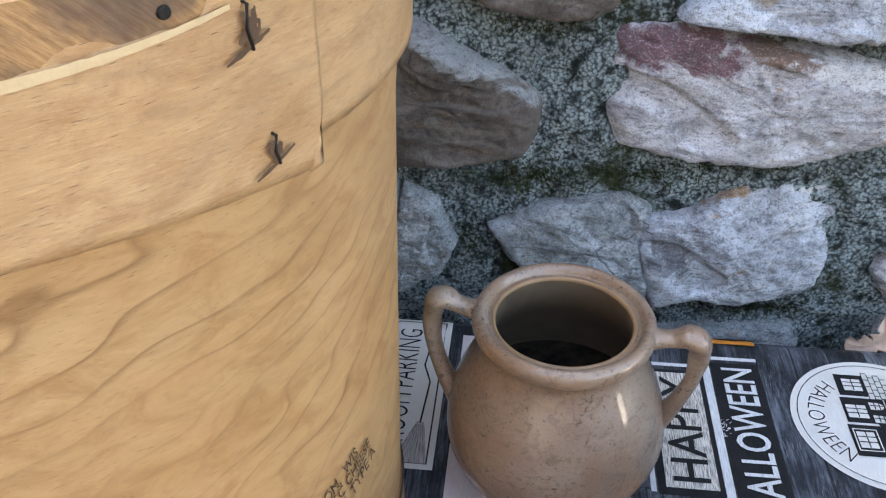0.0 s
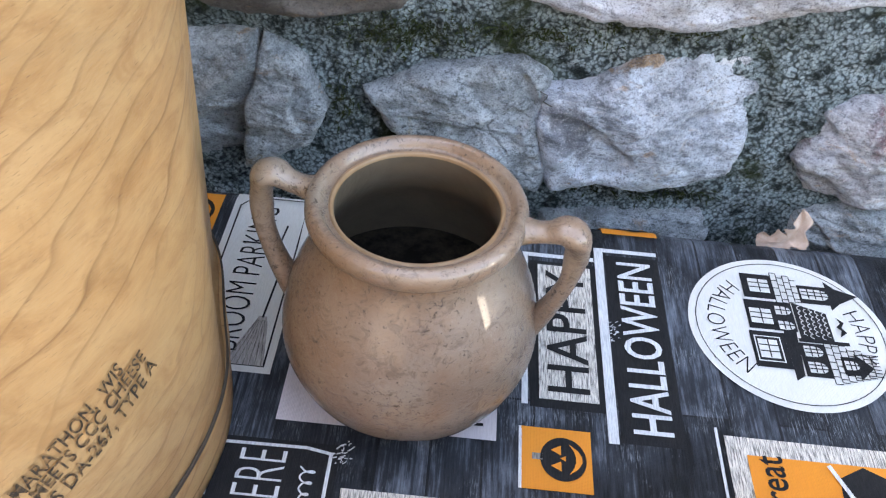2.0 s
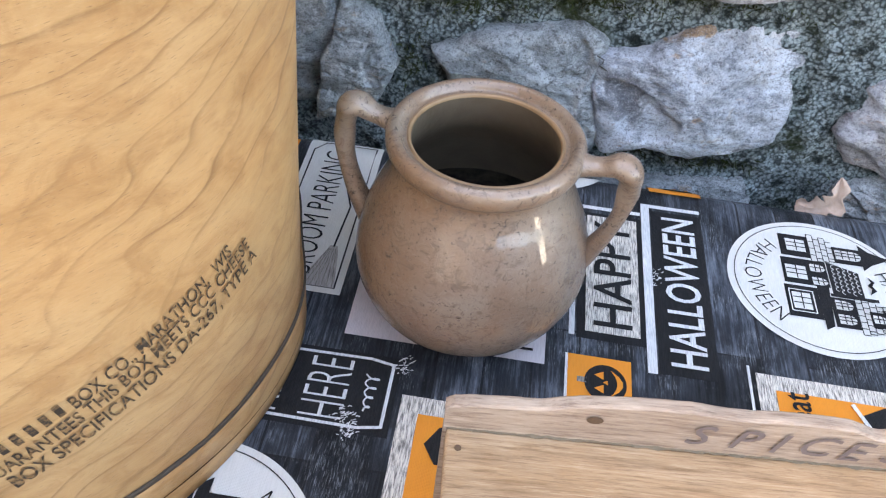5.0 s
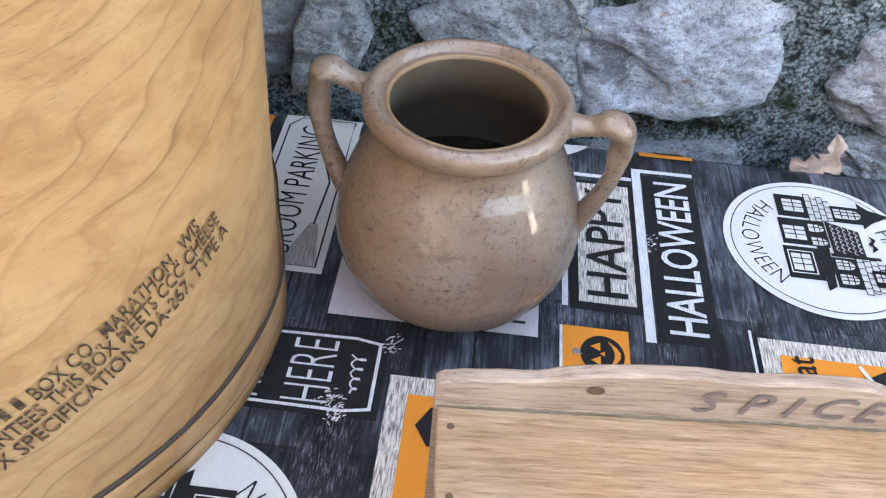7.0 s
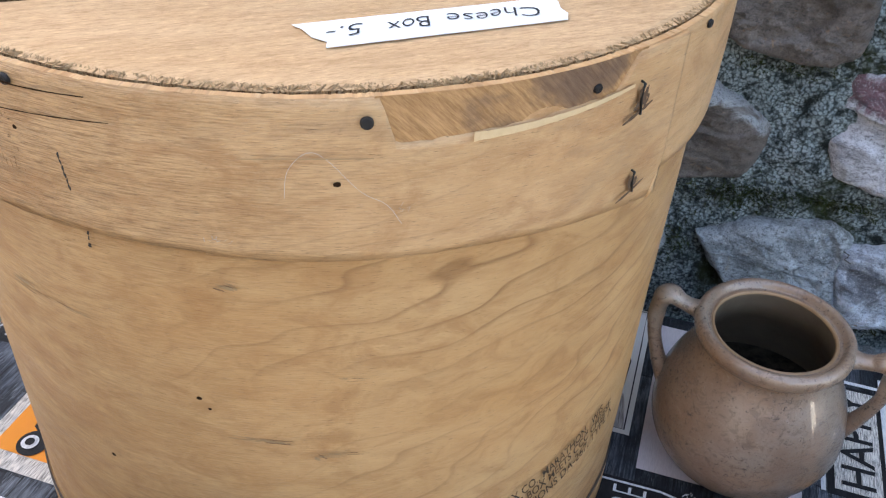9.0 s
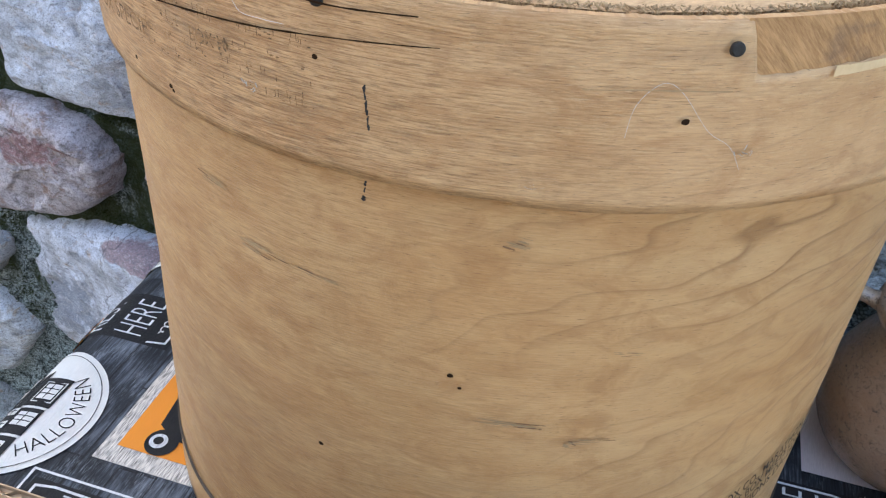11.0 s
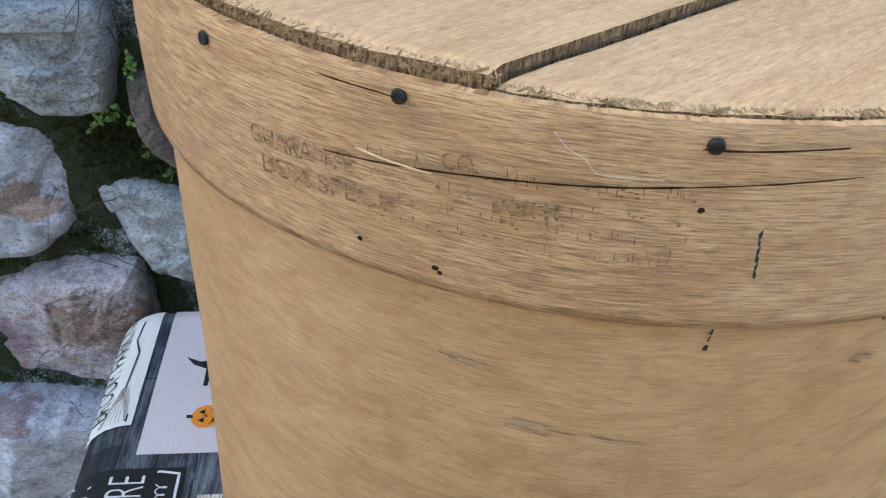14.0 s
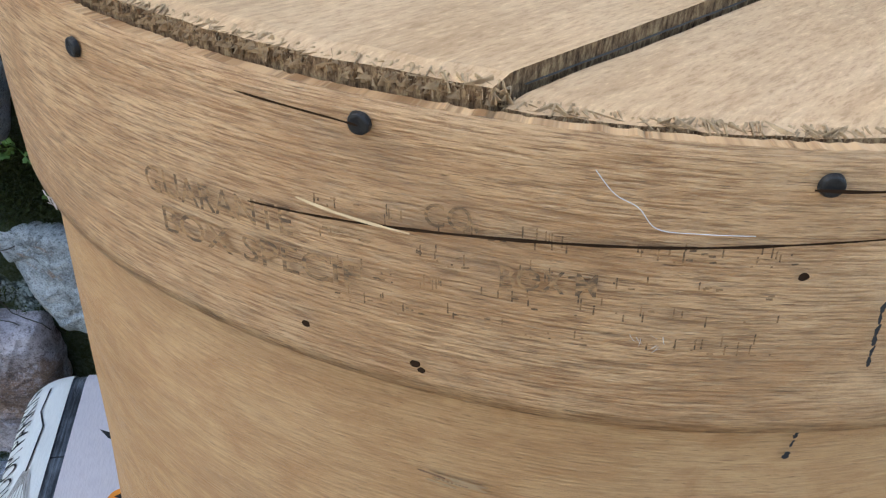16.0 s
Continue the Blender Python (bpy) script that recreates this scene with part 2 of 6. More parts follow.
def stone_mat(name, pale, mid, stain, dark, stain_at=0.58, bands=1.0, seed=0.0, spots=26.0, marks=()):
    """Rubble stone; marks are veins and stains of other rock: x, z, half-width, half-height, tilt, colour, in the wall's own metres."""
    k = Nodes(name, 0.75, spec=0.4)
    p = k.obj()
    rnd = k.add("ShaderNodeObjectInfo", out=5)
    w = k.math("ADD", k.math("MULTIPLY", rnd, 9.0), seed)
    big = k.noise(p, 16.0, 6.0, 0.62, 0.8, w)
    layer = k.noise(k.scaled(p, (30.0, 30.0, 85.0)), 1.0, 8.0, 0.72, 0.7, w)
    grain = k.noise(k.scaled(p, (250.0, 250.0, 400.0)), 1.0, 8.0, 0.8, 0.3, w)
    patch = k.noise(p, spots, 7.0, 0.66, 1.4, k.math("ADD", w, 3.1))
    c = k.mix(k.ramp(big, (0.42, 0.0), (0.54, 1.0)), mid, pale)
    c = k.mix(k.ramp(patch, (stain_at, 0.0), (stain_at + 0.07, 0.85)), c, stain)
    shade = k.noise(p, 34.0, 5.0, 0.6, 0.9, k.math("ADD", w, 5.7))
    c = k.mix(k.ramp(shade, (0.37, 0.75), (0.47, 0.0)), c, tuple(0.5 * (a + b) for a, b in zip(mid, dark)))
    rust = k.noise(k.scaled(p, (40.0, 40.0, 70.0)), 1.0, 6.0, 0.7, 1.0, k.math("ADD", w, 8.3))
    c = k.mix(k.ramp(rust, (0.59, 0.0), (0.68, 0.75)), c, (0.42, 0.24, 0.11))
    px, py, pz = k.sep(p)
    for mx, mz, rx, rz, tilt, tint in marks:
        dx, dz = k.math("SUBTRACT", px, mx), k.math("SUBTRACT", pz, mz)
        mu = k.math("ADD", k.math("MULTIPLY", dx, math.cos(tilt) / rx), k.math("MULTIPLY", dz, math.sin(tilt) / rx))
        mv = k.math("SUBTRACT", k.math("MULTIPLY", dz, math.cos(tilt) / rz), k.math("MULTIPLY", dx, math.sin(tilt) / rz))
        far = k.math("ADD", k.math("MULTIPLY", mu, mu), k.math("MULTIPLY", mv, mv))
        far = k.math("ADD", far, k.math("MULTIPLY", k.math("SUBTRACT", patch, 0.5), 5.0))
        c = k.mix(k.ramp(far, (0.55, 0.92), (0.95, 0.0)), c, tint)
    c = k.mix(k.ramp(layer, (0.37, 0.85 * bands), (0.49, 0.0)), c, dark)
    c = k.mix(k.ramp(layer, (0.55, 0.0), (0.68, 0.7 * bands)), c, tuple(min(0.86, 1.25 * v + 0.04) for v in pale))
    c = k.mix(k.ramp(grain, (0.38, 0.85), (0.49, 0.0)), c, dark)
    c = k.mix(k.ramp(grain, (0.54, 0.0), (0.72, 0.75)), c, tuple(min(0.85, 1.45 * v + 0.03) for v in pale))
    crys = k.noise(p, 850.0, 4.0, 0.75, 0.0, w)
    c = k.mix(k.ramp(crys, (0.37, 0.7), (0.47, 0.0)), c, dark)
    c = k.mix(k.ramp(crys, (0.55, 0.0), (0.68, 0.6)), c, tuple(min(0.88, 1.3 * v + 0.05) for v in pale))
    bent = k.add("ShaderNodeVectorMath", {0: p, 1: k.scaled(k.add("ShaderNodeTexNoise", {"Vector": p, "Scale": 24.0, "Detail": 5.0}, 1), (0.05, 0.05, 0.05))}, operation="ADD")
    split = k.add("ShaderNodeTexVoronoi", {"Vector": bent, "Scale": 9.0, "Randomness": 1.0}, feature="DISTANCE_TO_EDGE")
    line = k.math("MULTIPLY", k.ramp(split, (0.0, 0.7), (0.012, 0.0)), k.ramp(big, (0.50, 0.0), (0.60, 1.0)))
    c = k.mix(line, c, tuple(0.35 * v for v in dark))
    k.colour(c)
    k.rough(k.ramp(grain, (0.4, 0.5), (0.65, 0.85)))
    return k.bump(layer, 0.0045, 0.7).bump(grain, 0.0030, 0.9).bump(line, -0.002, 0.6).m


def mortar_mat():
    k = Nodes("lime_mortar_moss_pit_shade", 0.95, spec=0.2)
    p = k.obj()
    soft = k.add("ShaderNodeVectorMath", {0: p, 1: k.scaled(k.add("ShaderNodeTexNoise", {"Vector": p, "Scale": 160.0, "Detail": 3.0}, 1), (0.003, 0.003, 0.003))}, operation="ADD")
    cell = k.add("ShaderNodeTexVoronoi", {"Vector": soft, "Scale": 430.0, "Randomness": 1.0})
    tint = k.add("ShaderNodeTexVoronoi", {"Vector": soft, "Scale": 430.0, "Randomness": 1.0}, 1)
    grit = k.noise(p, 720.0, 6.0, 0.8)
    lump = k.noise(p, 80.0, 6.0, 0.7)
    cloud = k.noise(p, 20.0, 6.0, 0.65)
    c = k.mix(k.ramp(cloud, (0.36, 0.0), (0.64, 1.0)), (0.28, 0.36, 0.37), (0.50, 0.61, 0.64))
    c = k.mix(k.math("MULTIPLY", k.sep(tint)[0], 0.6), c, (0.58, 0.66, 0.67))
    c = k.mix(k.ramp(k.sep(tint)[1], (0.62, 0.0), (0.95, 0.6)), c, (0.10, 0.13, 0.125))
    # dark colour follows the bump's lows, painting shade into pits and gaps
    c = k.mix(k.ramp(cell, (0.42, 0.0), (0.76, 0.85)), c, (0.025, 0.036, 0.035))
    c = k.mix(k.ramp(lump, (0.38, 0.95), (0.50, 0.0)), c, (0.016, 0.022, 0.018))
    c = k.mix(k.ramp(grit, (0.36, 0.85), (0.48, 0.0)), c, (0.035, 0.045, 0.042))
    c = k.mix(k.ramp(grit, (0.60, 0.0), (0.72, 0.45)), c, (0.62, 0.68, 0.68))
    px, py, pz = k.sep(p)
    far = k.math("ADD", k.math("POWER", k.math("MULTIPLY", k.math("ADD", px, 0.485), 9.0), 2.0), k.math("POWER", k.math("MULTIPLY", k.math("ADD", pz, -0.10), 11.0), 2.0))
    wide = k.math("ADD", k.math("POWER", k.math("MULTIPLY", k.math("ADD", px, 0.72), 3.2), 2.0), k.math("POWER", k.math("MULTIPLY", k.math("ADD", pz, 0.06), 3.0), 2.0))
    damp = k.math("ADD", k.math("MULTIPLY", k.math("MAXIMUM", k.math("SUBTRACT", 1.0, far), 0.0), 0.22), k.math("MULTIPLY", k.math("MAXIMUM", k.math("SUBTRACT", 1.0, wide), 0.0), 0.17))
    moss = k.ramp(k.math("ADD", k.noise(p, 13.0, 6.0, 0.66, 0.6), damp), (0.54, 0.0), (0.64, 0.92))
    c = k.mix(moss, c, k.mix(grit, (0.008, 0.014, 0.004), (0.06, 0.075, 0.018)))
    k.colour(c)
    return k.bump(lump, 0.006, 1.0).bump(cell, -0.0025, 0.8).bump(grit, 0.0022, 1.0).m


def glaze_mat():
    k = Nodes("salt_glazed_stoneware", 0.3, spec=0.5)
    p = k.obj()
    cloud = k.noise(p, 30.0, 6.0, 0.62, 0.4)
    speck = k.noise(p, 520.0, 3.0, 0.65)
    craze = k.noise(k.scaled(p, (150.0, 150.0, 190.0)), 1.0, 7.0, 0.72, 1.0)
    warm = k.noise(p, 13.0, 4.0, 0.55, 0.2)
    c = k.mix(k.ramp(cloud, (0.3, 0.0), (0.7, 1.0)), (0.25, 0.155, 0.100), (0.33, 0.236, 0.166))
    c = k.mix(k.ramp(warm, (0.48, 0.0), (0.64, 0.6)), c, (0.31, 0.26, 0.205))
    c = k.mix(k.ramp(warm, (0.36, 0.4), (0.48, 0.0)), c, (0.22, 0.115, 0.062))
    c = k.mix(k.ramp(craze, (0.38, 0.6), (0.48, 0.0)), c, (0.15, 0.095, 0.062))
    c = k.mix(k.ramp(craze, (0.58, 0.0), (0.70, 0.35)), c, (0.42, 0.34, 0.26))
    pit = k.noise(p, 300.0, 6.0, 0.75, 0.8)
    pitted = k.ramp(k.noise(p, 34.0, 4.0, 0.6), (0.44, 0.15), (0.60, 1.0))
    pits = k.math("MULTIPLY", k.ramp(pit, (0.38, 1.0), (0.45, 0.0)), pitted)
    c = k.mix(k.math("MULTIPLY", pits, 0.95), c, (0.075, 0.048, 0.03))
    c = k.mix(k.ramp(speck, (0.31, 0.85), (0.37, 0.0)), c, (0.07, 0.045, 0.03))
    k.colour(c)
    k.rough(k.ramp(cloud, (0.3, 0.28), (0.7, 0.42)))
    k.b.inputs["Coat Weight"].default_value = 0.9
    k.b.inputs["Coat Roughness"].default_value = 0.07
    return k.bump(craze, 0.0011, 0.6).bump(pits, -0.0004, 0.6).bump(cloud, 0.0016, 0.3).m


def plain(name, c, rough=0.6, metal=0.0, c2=None, scale=200.0, bump=0.0):
    k = Nodes(name, rough, metal)
    n = k.noise(k.obj(), scale, 4.0, 0.6)
    k.colour(k.mix(n, c, c2 or tuple(0.7 * v for v in c)))
    if bump:
        k.bump(n, bump, 0.7)
    return k.m


VENEER = veneer("veneer_body", (0.57, 0.355, 0.165), (0.475, 0.270, 0.112), (0.22, 0.102, 0.034), 0.8, 0.18, 0.25)
VENEER_BAND = veneer("veneer_band", (0.63, 0.400, 0.204), (0.50, 0.293, 0.131), (0.17, 0.092, 0.038), 0.35, 0.40, 0.74)
LID_DIR = (0.745, 0.667)
LIDWOOD = boards("lid_sawn_boards", (0.58, 0.385, 0.215), (0.50, 0.315, 0.162), (0.32, 0.185, 0.088), LID_DIR, 0.45, 0.36, (230.0, 1000.0))
FIBRE = plain("torn_wood_fibre", (0.52, 0.36, 0.19), 0.9, 0.0, (0.17, 0.095, 0.045), 420.0, 0.002)
endwood = Nodes("torn_brown_board_edge", 0.9, spec=0.2)
end_grain = endwood.noise(endwood.scaled(endwood.obj(), (700.0, 700.0, 260.0)), 1.0, 6.0, 0.75)
ENDWOOD = endwood.colour(endwood.ramp(end_grain, (0.36, (0.07, 0.038, 0.018)), (0.50, (0.27, 0.16, 0.08)), (0.64, (0.55, 0.37, 0.19)))).bump(end_grain, 0.003, 0.9).m
torn = Nodes("torn_bare_wood_with_knot", 0.65, spec=0.3)
tx, ty, tz = torn.sep(torn.obj())
ta = torn.math("MULTIPLY", torn.math("ARCTAN2", ty, tx), 0.19)  # metres round the bend
tw = torn.noise(torn.vec(torn.math("MULTIPLY", ta, 40.0), torn.math("MULTIPLY", tz, 40.0), 3.0), 1.0, 4.0, 0.6)
ts = torn.noise(torn.vec(torn.math("MULTIPLY", torn.math("ADD", ta, tz), 520.0), torn.math("MULTIPLY", torn.math("SUBTRACT", tz, ta), 60.0), 1.0), 1.0, 5.0, 0.7)
tc = torn.mix(torn.ramp(ts, (0.38, 0.0), (0.62, 1.0)), (0.31, 0.165, 0.066), (0.50, 0.29, 0.13))
tk = torn.math("ADD", torn.math("ABSOLUTE", torn.math("MULTIPLY", torn.math("ADD", ta, 0.124), 30.0)), torn.math("ABSOLUTE", torn.math("MULTIPLY", torn.math("ADD", tz, -0.3265), 40.0)))
tk = torn.ramp(torn.math("ADD", tk, torn.math("MULTIPLY", torn.math("SUBTRACT", tw, 0.5), 3.0)), (0.25, 1.0), (0.6, 0.8), (0.95, 0.0))
tc = torn.mix(torn.math("MULTIPLY", tk, 0.9), tc, torn.mix(ts, (0.06, 0.035, 0.025), (0.24, 0.15, 0.095)))
TORN = torn.colour(tc).bump(ts, 0.0008, 0.6).m
SPLINTER = plain("fresh_pale_splinter", (0.72, 0.54, 0.31), 0.7, 0.0, (0.60, 0.42, 0.22), 300.0, 0.001)
CRACK = plain("dark_crack", (0.016, 0.009, 0.005), 0.95, 0.0, (0.04, 0.022, 0.012), 300.0)
CRACK.node_tree.nodes["Principled BSDF"].inputs["Specular IOR Level"].default_value = 0.05
KNOT = plain("dark_brown_knot", (0.10, 0.052, 0.03), 0.7, 0.0, (0.26, 0.14, 0.065), 240.0, 0.0006)
GREY_STAIN = plain("grey_wood_stain", (0.27, 0.185, 0.105), 0.8, 0.0, (0.42, 0.27, 0.13), 500.0)
# dark colour of the painted seam shadow and of the hoop gap
GROOVE = plain("grey_groove_dark", (0.11, 0.085, 0.06), 0.9, 0.0, (0.04, 0.03, 0.022), 220.0)
stamp = Nodes("black_stamp_ink", 0.8, spec=0.3)
stamp_gaps = stamp.noise(stamp.scaled(stamp.obj(), (300.0, 300.0, 600.0)), 1.0, 5.0, 0.75)
stamp.colour(stamp.mix(stamp.ramp(stamp_gaps, (0.48, 0.0), (0.66, 1.0)), (0.040, 0.028, 0.019), (0.36, 0.20, 0.085)))
STAMP = stamp.m
faded = Nodes("faded_stamp_ink", 0.85, spec=0.3)
faded_gaps = faded.noise(faded.scaled(faded.obj(), (260.0, 260.0, 900.0)), 1.0, 4.0, 0.7)
faded.colour(faded.mix(faded.ramp(faded_gaps, (0.42, 0.0), (0.57, 0.95)), (0.10, 0.062, 0.034), (0.36, 0.205, 0.092)))
FADED = faded.m
NAIL = plain("blackened_iron", (0.012, 0.012, 0.013), 0.38, 0.0, (0.028, 0.025, 0.022), 400.0, 0.0005)
NAIL.node_tree.nodes["Principled BSDF"].inputs["Specular IOR Level"].default_value = 0.2
RUST = plain("rust_stain", (0.05, 0.03, 0.02), 0.9, 0.0, (0.16, 0.09, 0.045), 600.0)
TAPE = plain("white_masking_tape", (0.80, 0.80, 0.79), 0.55, 0.0, (0.72, 0.72, 0.71), 160.0, 0.0003)
PEN = plain("black_marker", (0.015, 0.015, 0.018), 0.5)
LINT = plain("white_lint", (0.66, 0.64, 0.62), 0.9)

# near-black colour that stands for the shade deep in the pot
pot_depth = Nodes("black_pot_depth", 0.95, spec=0.04)
pot_depth.colour(pot_depth.mix(pot_depth.ramp(pot_depth.noise(pot_depth.obj(), 90.0, 5.0, 0.7), (0.4, 0.0), (0.7, 1.0)), (0.008, 0.007, 0.006), (0.035, 0.028, 0.02)))
POT_DEPTH = pot_depth.m
CLOTH = plank_cloth()
CREAM = print_ink("ink_cream", (0.70, 0.69, 0.65), (0.62, 0.61, 0.57), 0.6)
ROSE = print_ink("ink_pale_rose", (0.64, 0.59, 0.60), (0.55, 0.50, 0.52), 0.8)
LINEN = print_ink("ink_linen", (0.76, 0.71, 0.63), (0.13, 0.12, 0.11), 0.95)
WHITE = print_ink("ink_white", (0.74, 0.75, 0.75), (0.42, 0.43, 0.45), 0.7)
ORANGE = print_ink("ink_orange", (0.80, 0.28, 0.030), (0.72, 0.25, 0.03), 0.5)
BLACK = print_ink("ink_black", (0.007, 0.007, 0.008), (0.02, 0.02, 0.022), 0.6)
GREYINK = print_ink("ink_grey", (0.16, 0.145, 0.135), (0.42, 0.39, 0.35), 0.9)
STRAWINK = print_ink("ink_straw_grey", (0.34, 0.31, 0.29), (0.52, 0.49, 0.46), 0.9)
GLAZE = glaze_mat()
# slip coloured darker than the outside, painting in the shade inside the pot
SLIP = plain("inner_slip_darkened", (0.19, 0.145, 0.10), 0.4, 0.0, (0.08, 0.058, 0.037), 60.0, 0.001)
LIPWARM = plain("bare_clay_lip", (0.46, 0.29, 0.15), 0.4, 0.0, (0.22, 0.13, 0.075), 120.0, 0.0006)
WEATHERED = boards("weathered_spice_wood", (0.42, 0.30, 0.19), (0.36, 0.22, 0.115), (0.16, 0.09, 0.045), (1, 0), 0.3, 0.4, (60.0, 900.0))
WEATHERED_GREY = boards("weathered_grey_wood", (0.44, 0.34, 0.26), (0.34, 0.245, 0.18), (0.17, 0.11, 0.08), (1, 0), 0.45, 0.5, (60.0, 800.0))
AMBER = plain("amber_stain_on_wood", (0.47, 0.29, 0.14), 0.7, 0.0, (0.40, 0.24, 0.11), 260.0)
GRIME = plain("grime_in_joint", (0.10, 0.08, 0.05), 0.95, 0.0, (0.24, 0.18, 0.12), 500.0, 0.001)
BURNT = plain("faded_brown_paint", (0.11, 0.085, 0.085), 0.8, 0.0, (0.22, 0.16, 0.14), 500.0)
CARD = plain("brown_cardboard", (0.42, 0.29, 0.17), 0.85, 0.0, (0.36, 0.24, 0.14), 90.0, 0.0004)
CARD_EDGE = plain("cardboard_flute", (0.34, 0.22, 0.12), 0.9, 0.0, (0.22, 0.14, 0.075), 300.0)
STONE_PALE = stone_mat("pale_quartzite", (0.71, 0.77, 0.85), (0.50, 0.54, 0.60), (0.46, 0.34, 0.22), (0.1, 0.105, 0.125), 0.56, 0.8, 0.0)
STONE_GREY = stone_mat("grey_schist", (0.50, 0.54, 0.56), (0.33, 0.36, 0.375), (0.42, 0.36, 0.25), (0.065, 0.07, 0.068), 0.6, 0.7, 4.0)
STONE_DARK = stone_mat("dark_brown_slate", (0.19, 0.162, 0.142), (0.125, 0.105, 0.09), (0.27, 0.28, 0.29), (0.055, 0.046, 0.042), 0.64, 0.4, 6.0)
STONE_PURPLE = stone_mat("purple_stained_quartzite", (0.68, 0.69, 0.73), (0.47, 0.47, 0.49), (0.19, 0.065, 0.08), (0.11, 0.1, 0.11), 0.55, 0.7, 8.0, 11.0)
PLUM, OCHRE, UMBER, ASH = (0.17, 0.055, 0.075), (0.42, 0.25, 0.12), (0.22, 0.12, 0.065), (0.42, 0.45, 0.47)
STONE_LEDGE = stone_mat("pale_quartzite_with_ochre_ledge", (0.71, 0.77, 0.85), (0.50, 0.54, 0.60), (0.46, 0.34, 0.22), (0.1, 0.105, 0.125), 0.62, 0.8, 0.0, 26.0,
                        ((0.165, 0.086, 0.055, 0.0085, 0.33, OCHRE), (0.225, 0.085, 0.02, 0.012, 0.0, (0.85, 0.87, 0.90)), (0.125, 0.035, 0.018, 0.025, 0.3, (0.22, 0.23, 0.26))))
STONE_PLUM = stone_mat("pale_quartzite_with_plum_vein", (0.70, 0.71, 0.75), (0.52, 0.51, 0.53), (0.50, 0.40, 0.33), (0.11, 0.1, 0.11), 0.62, 0.7, 8.0, 26.0,
                       ((0.105, 0.181, 0.060, 0.015, -0.05, PLUM), (0.175, 0.181, 0.030, 0.006, -0.1, UMBER), (0.080, 0.122, 0.016, 0.010, 0.0, (0.86, 0.87, 0.88)), (0.240, 0.170, 0.060, 0.009, -0.12, (0.82, 0.83, 0.84))))
STONE_SLATE = stone_mat("dark_brown_slate_with_ash_edge", (0.19, 0.162, 0.142), (0.125, 0.105, 0.09), (0.20, 0.19, 0.18), (0.055, 0.046, 0.042), 0.66, 0.4, 6.0, 26.0,
                        ((-0.010, 0.168, 0.075, 0.012, -0.54, ASH),))
STONE_SNOW = stone_mat("white_quartzite_with_umber_pocket", (0.72, 0.76, 0.86), (0.54, 0.57, 0.64), (0.36, 0.22, 0.13), (0.15, 0.155, 0.18), 0.66, 0.55, 2.0, 26.0,
                       ((-0.585, 0.062, 0.020, 0.014, 0.3, UMBER), (-0.568, 0.048, 0.016, 0.010, 0.0, (0.55, 0.36, 0.25)), (-0.640, -0.155, 0.045, 0.010, 0.0, (0.34, 0.22, 0.24)), (-0.76, -0.27, 0.06, 0.05, 0.4, (0.30, 0.33, 0.40)), (-0.62, -0.30, 0.06, 0.04, -0.4, (0.26, 0.28, 0.33))))
STONE_ROSE = stone_mat("mauve_and_brown_quartzite", (0.60, 0.56, 0.60), (0.46, 0.40, 0.42), (0.30, 0.17, 0.12), (0.1, 0.075, 0.07), 0.56, 0.7, 10.0, 18.0,
                       ((-0.545, -0.055, 0.050, 0.030, 0.1, (0.30, 0.19, 0.125)), (-0.615, -0.085, 0.020, 0.025, 0.0, (0.36, 0.25, 0.31)), (-0.75, -0.05, 0.055, 0.022, 0.1, (0.27, 0.12, 0.12))))
MORTAR = mortar_mat()
MOSS = plain("moss_green", (0.055, 0.075, 0.015), 0.95, 0.0, (0.018, 0.028, 0.006), 300.0)
WEED = plain("weed_green", (0.10, 0.20, 0.035), 0.6, 0.0, (0.06, 0.12, 0.02), 200.0)
ROOT = plain("dry_root", (0.075, 0.066, 0.055), 0.9)
DRYLEAF = plain("dry_beech_leaf", (0.66, 0.54, 0.46), 0.7, 0.0, (0.33, 0.20, 0.13), 120.0, 0.001)
EARTH = plain("gravel_earth", (0.10, 0.088, 0.073), 0.95, 0.0, (0.06, 0.053, 0.044), 30.0, 0.01)
# colours of the two unseen walls added to shape light and reflections
BOUNCE_WALL = plain("bounce_wall_grey_brown", (0.115, 0.104, 0.093), 0.9, 0.0, (0.09, 0.082, 0.073), 12.0, 0.004)
REFLECTOR_WHITE = plain("reflector_white", (0.82, 0.81, 0.78), 0.8, 0.0, (0.76, 0.75, 0.72), 20.0, 0.002)
TABLEWOOD = boards("table_planks", (0.36, 0.24, 0.14), (0.28, 0.18, 0.10), (0.13, 0.08, 0.04), (1, 0), 0.5)


# ---- mesh helpers ----
def mesh_of(verts, faces, smooth=True, uvs=None):
    me = bpy.data.meshes.new("mesh")
    me.from_pydata([tuple(v) for v in verts], [], faces)
    if uvs is not None:
        layer = me.uv_layers.new(name="cloth")
        flat = np.empty(len(me.loops), dtype=np.int32)
        me.loops.foreach_get("vertex_index", flat)
        layer.data.foreach_set("uv", np.asarray(uvs, dtype=np.float32)[flat].ravel())
    me.polygons.foreach_set("use_smooth", [smooth] * len(me.polygons))
    me.update()
    return me


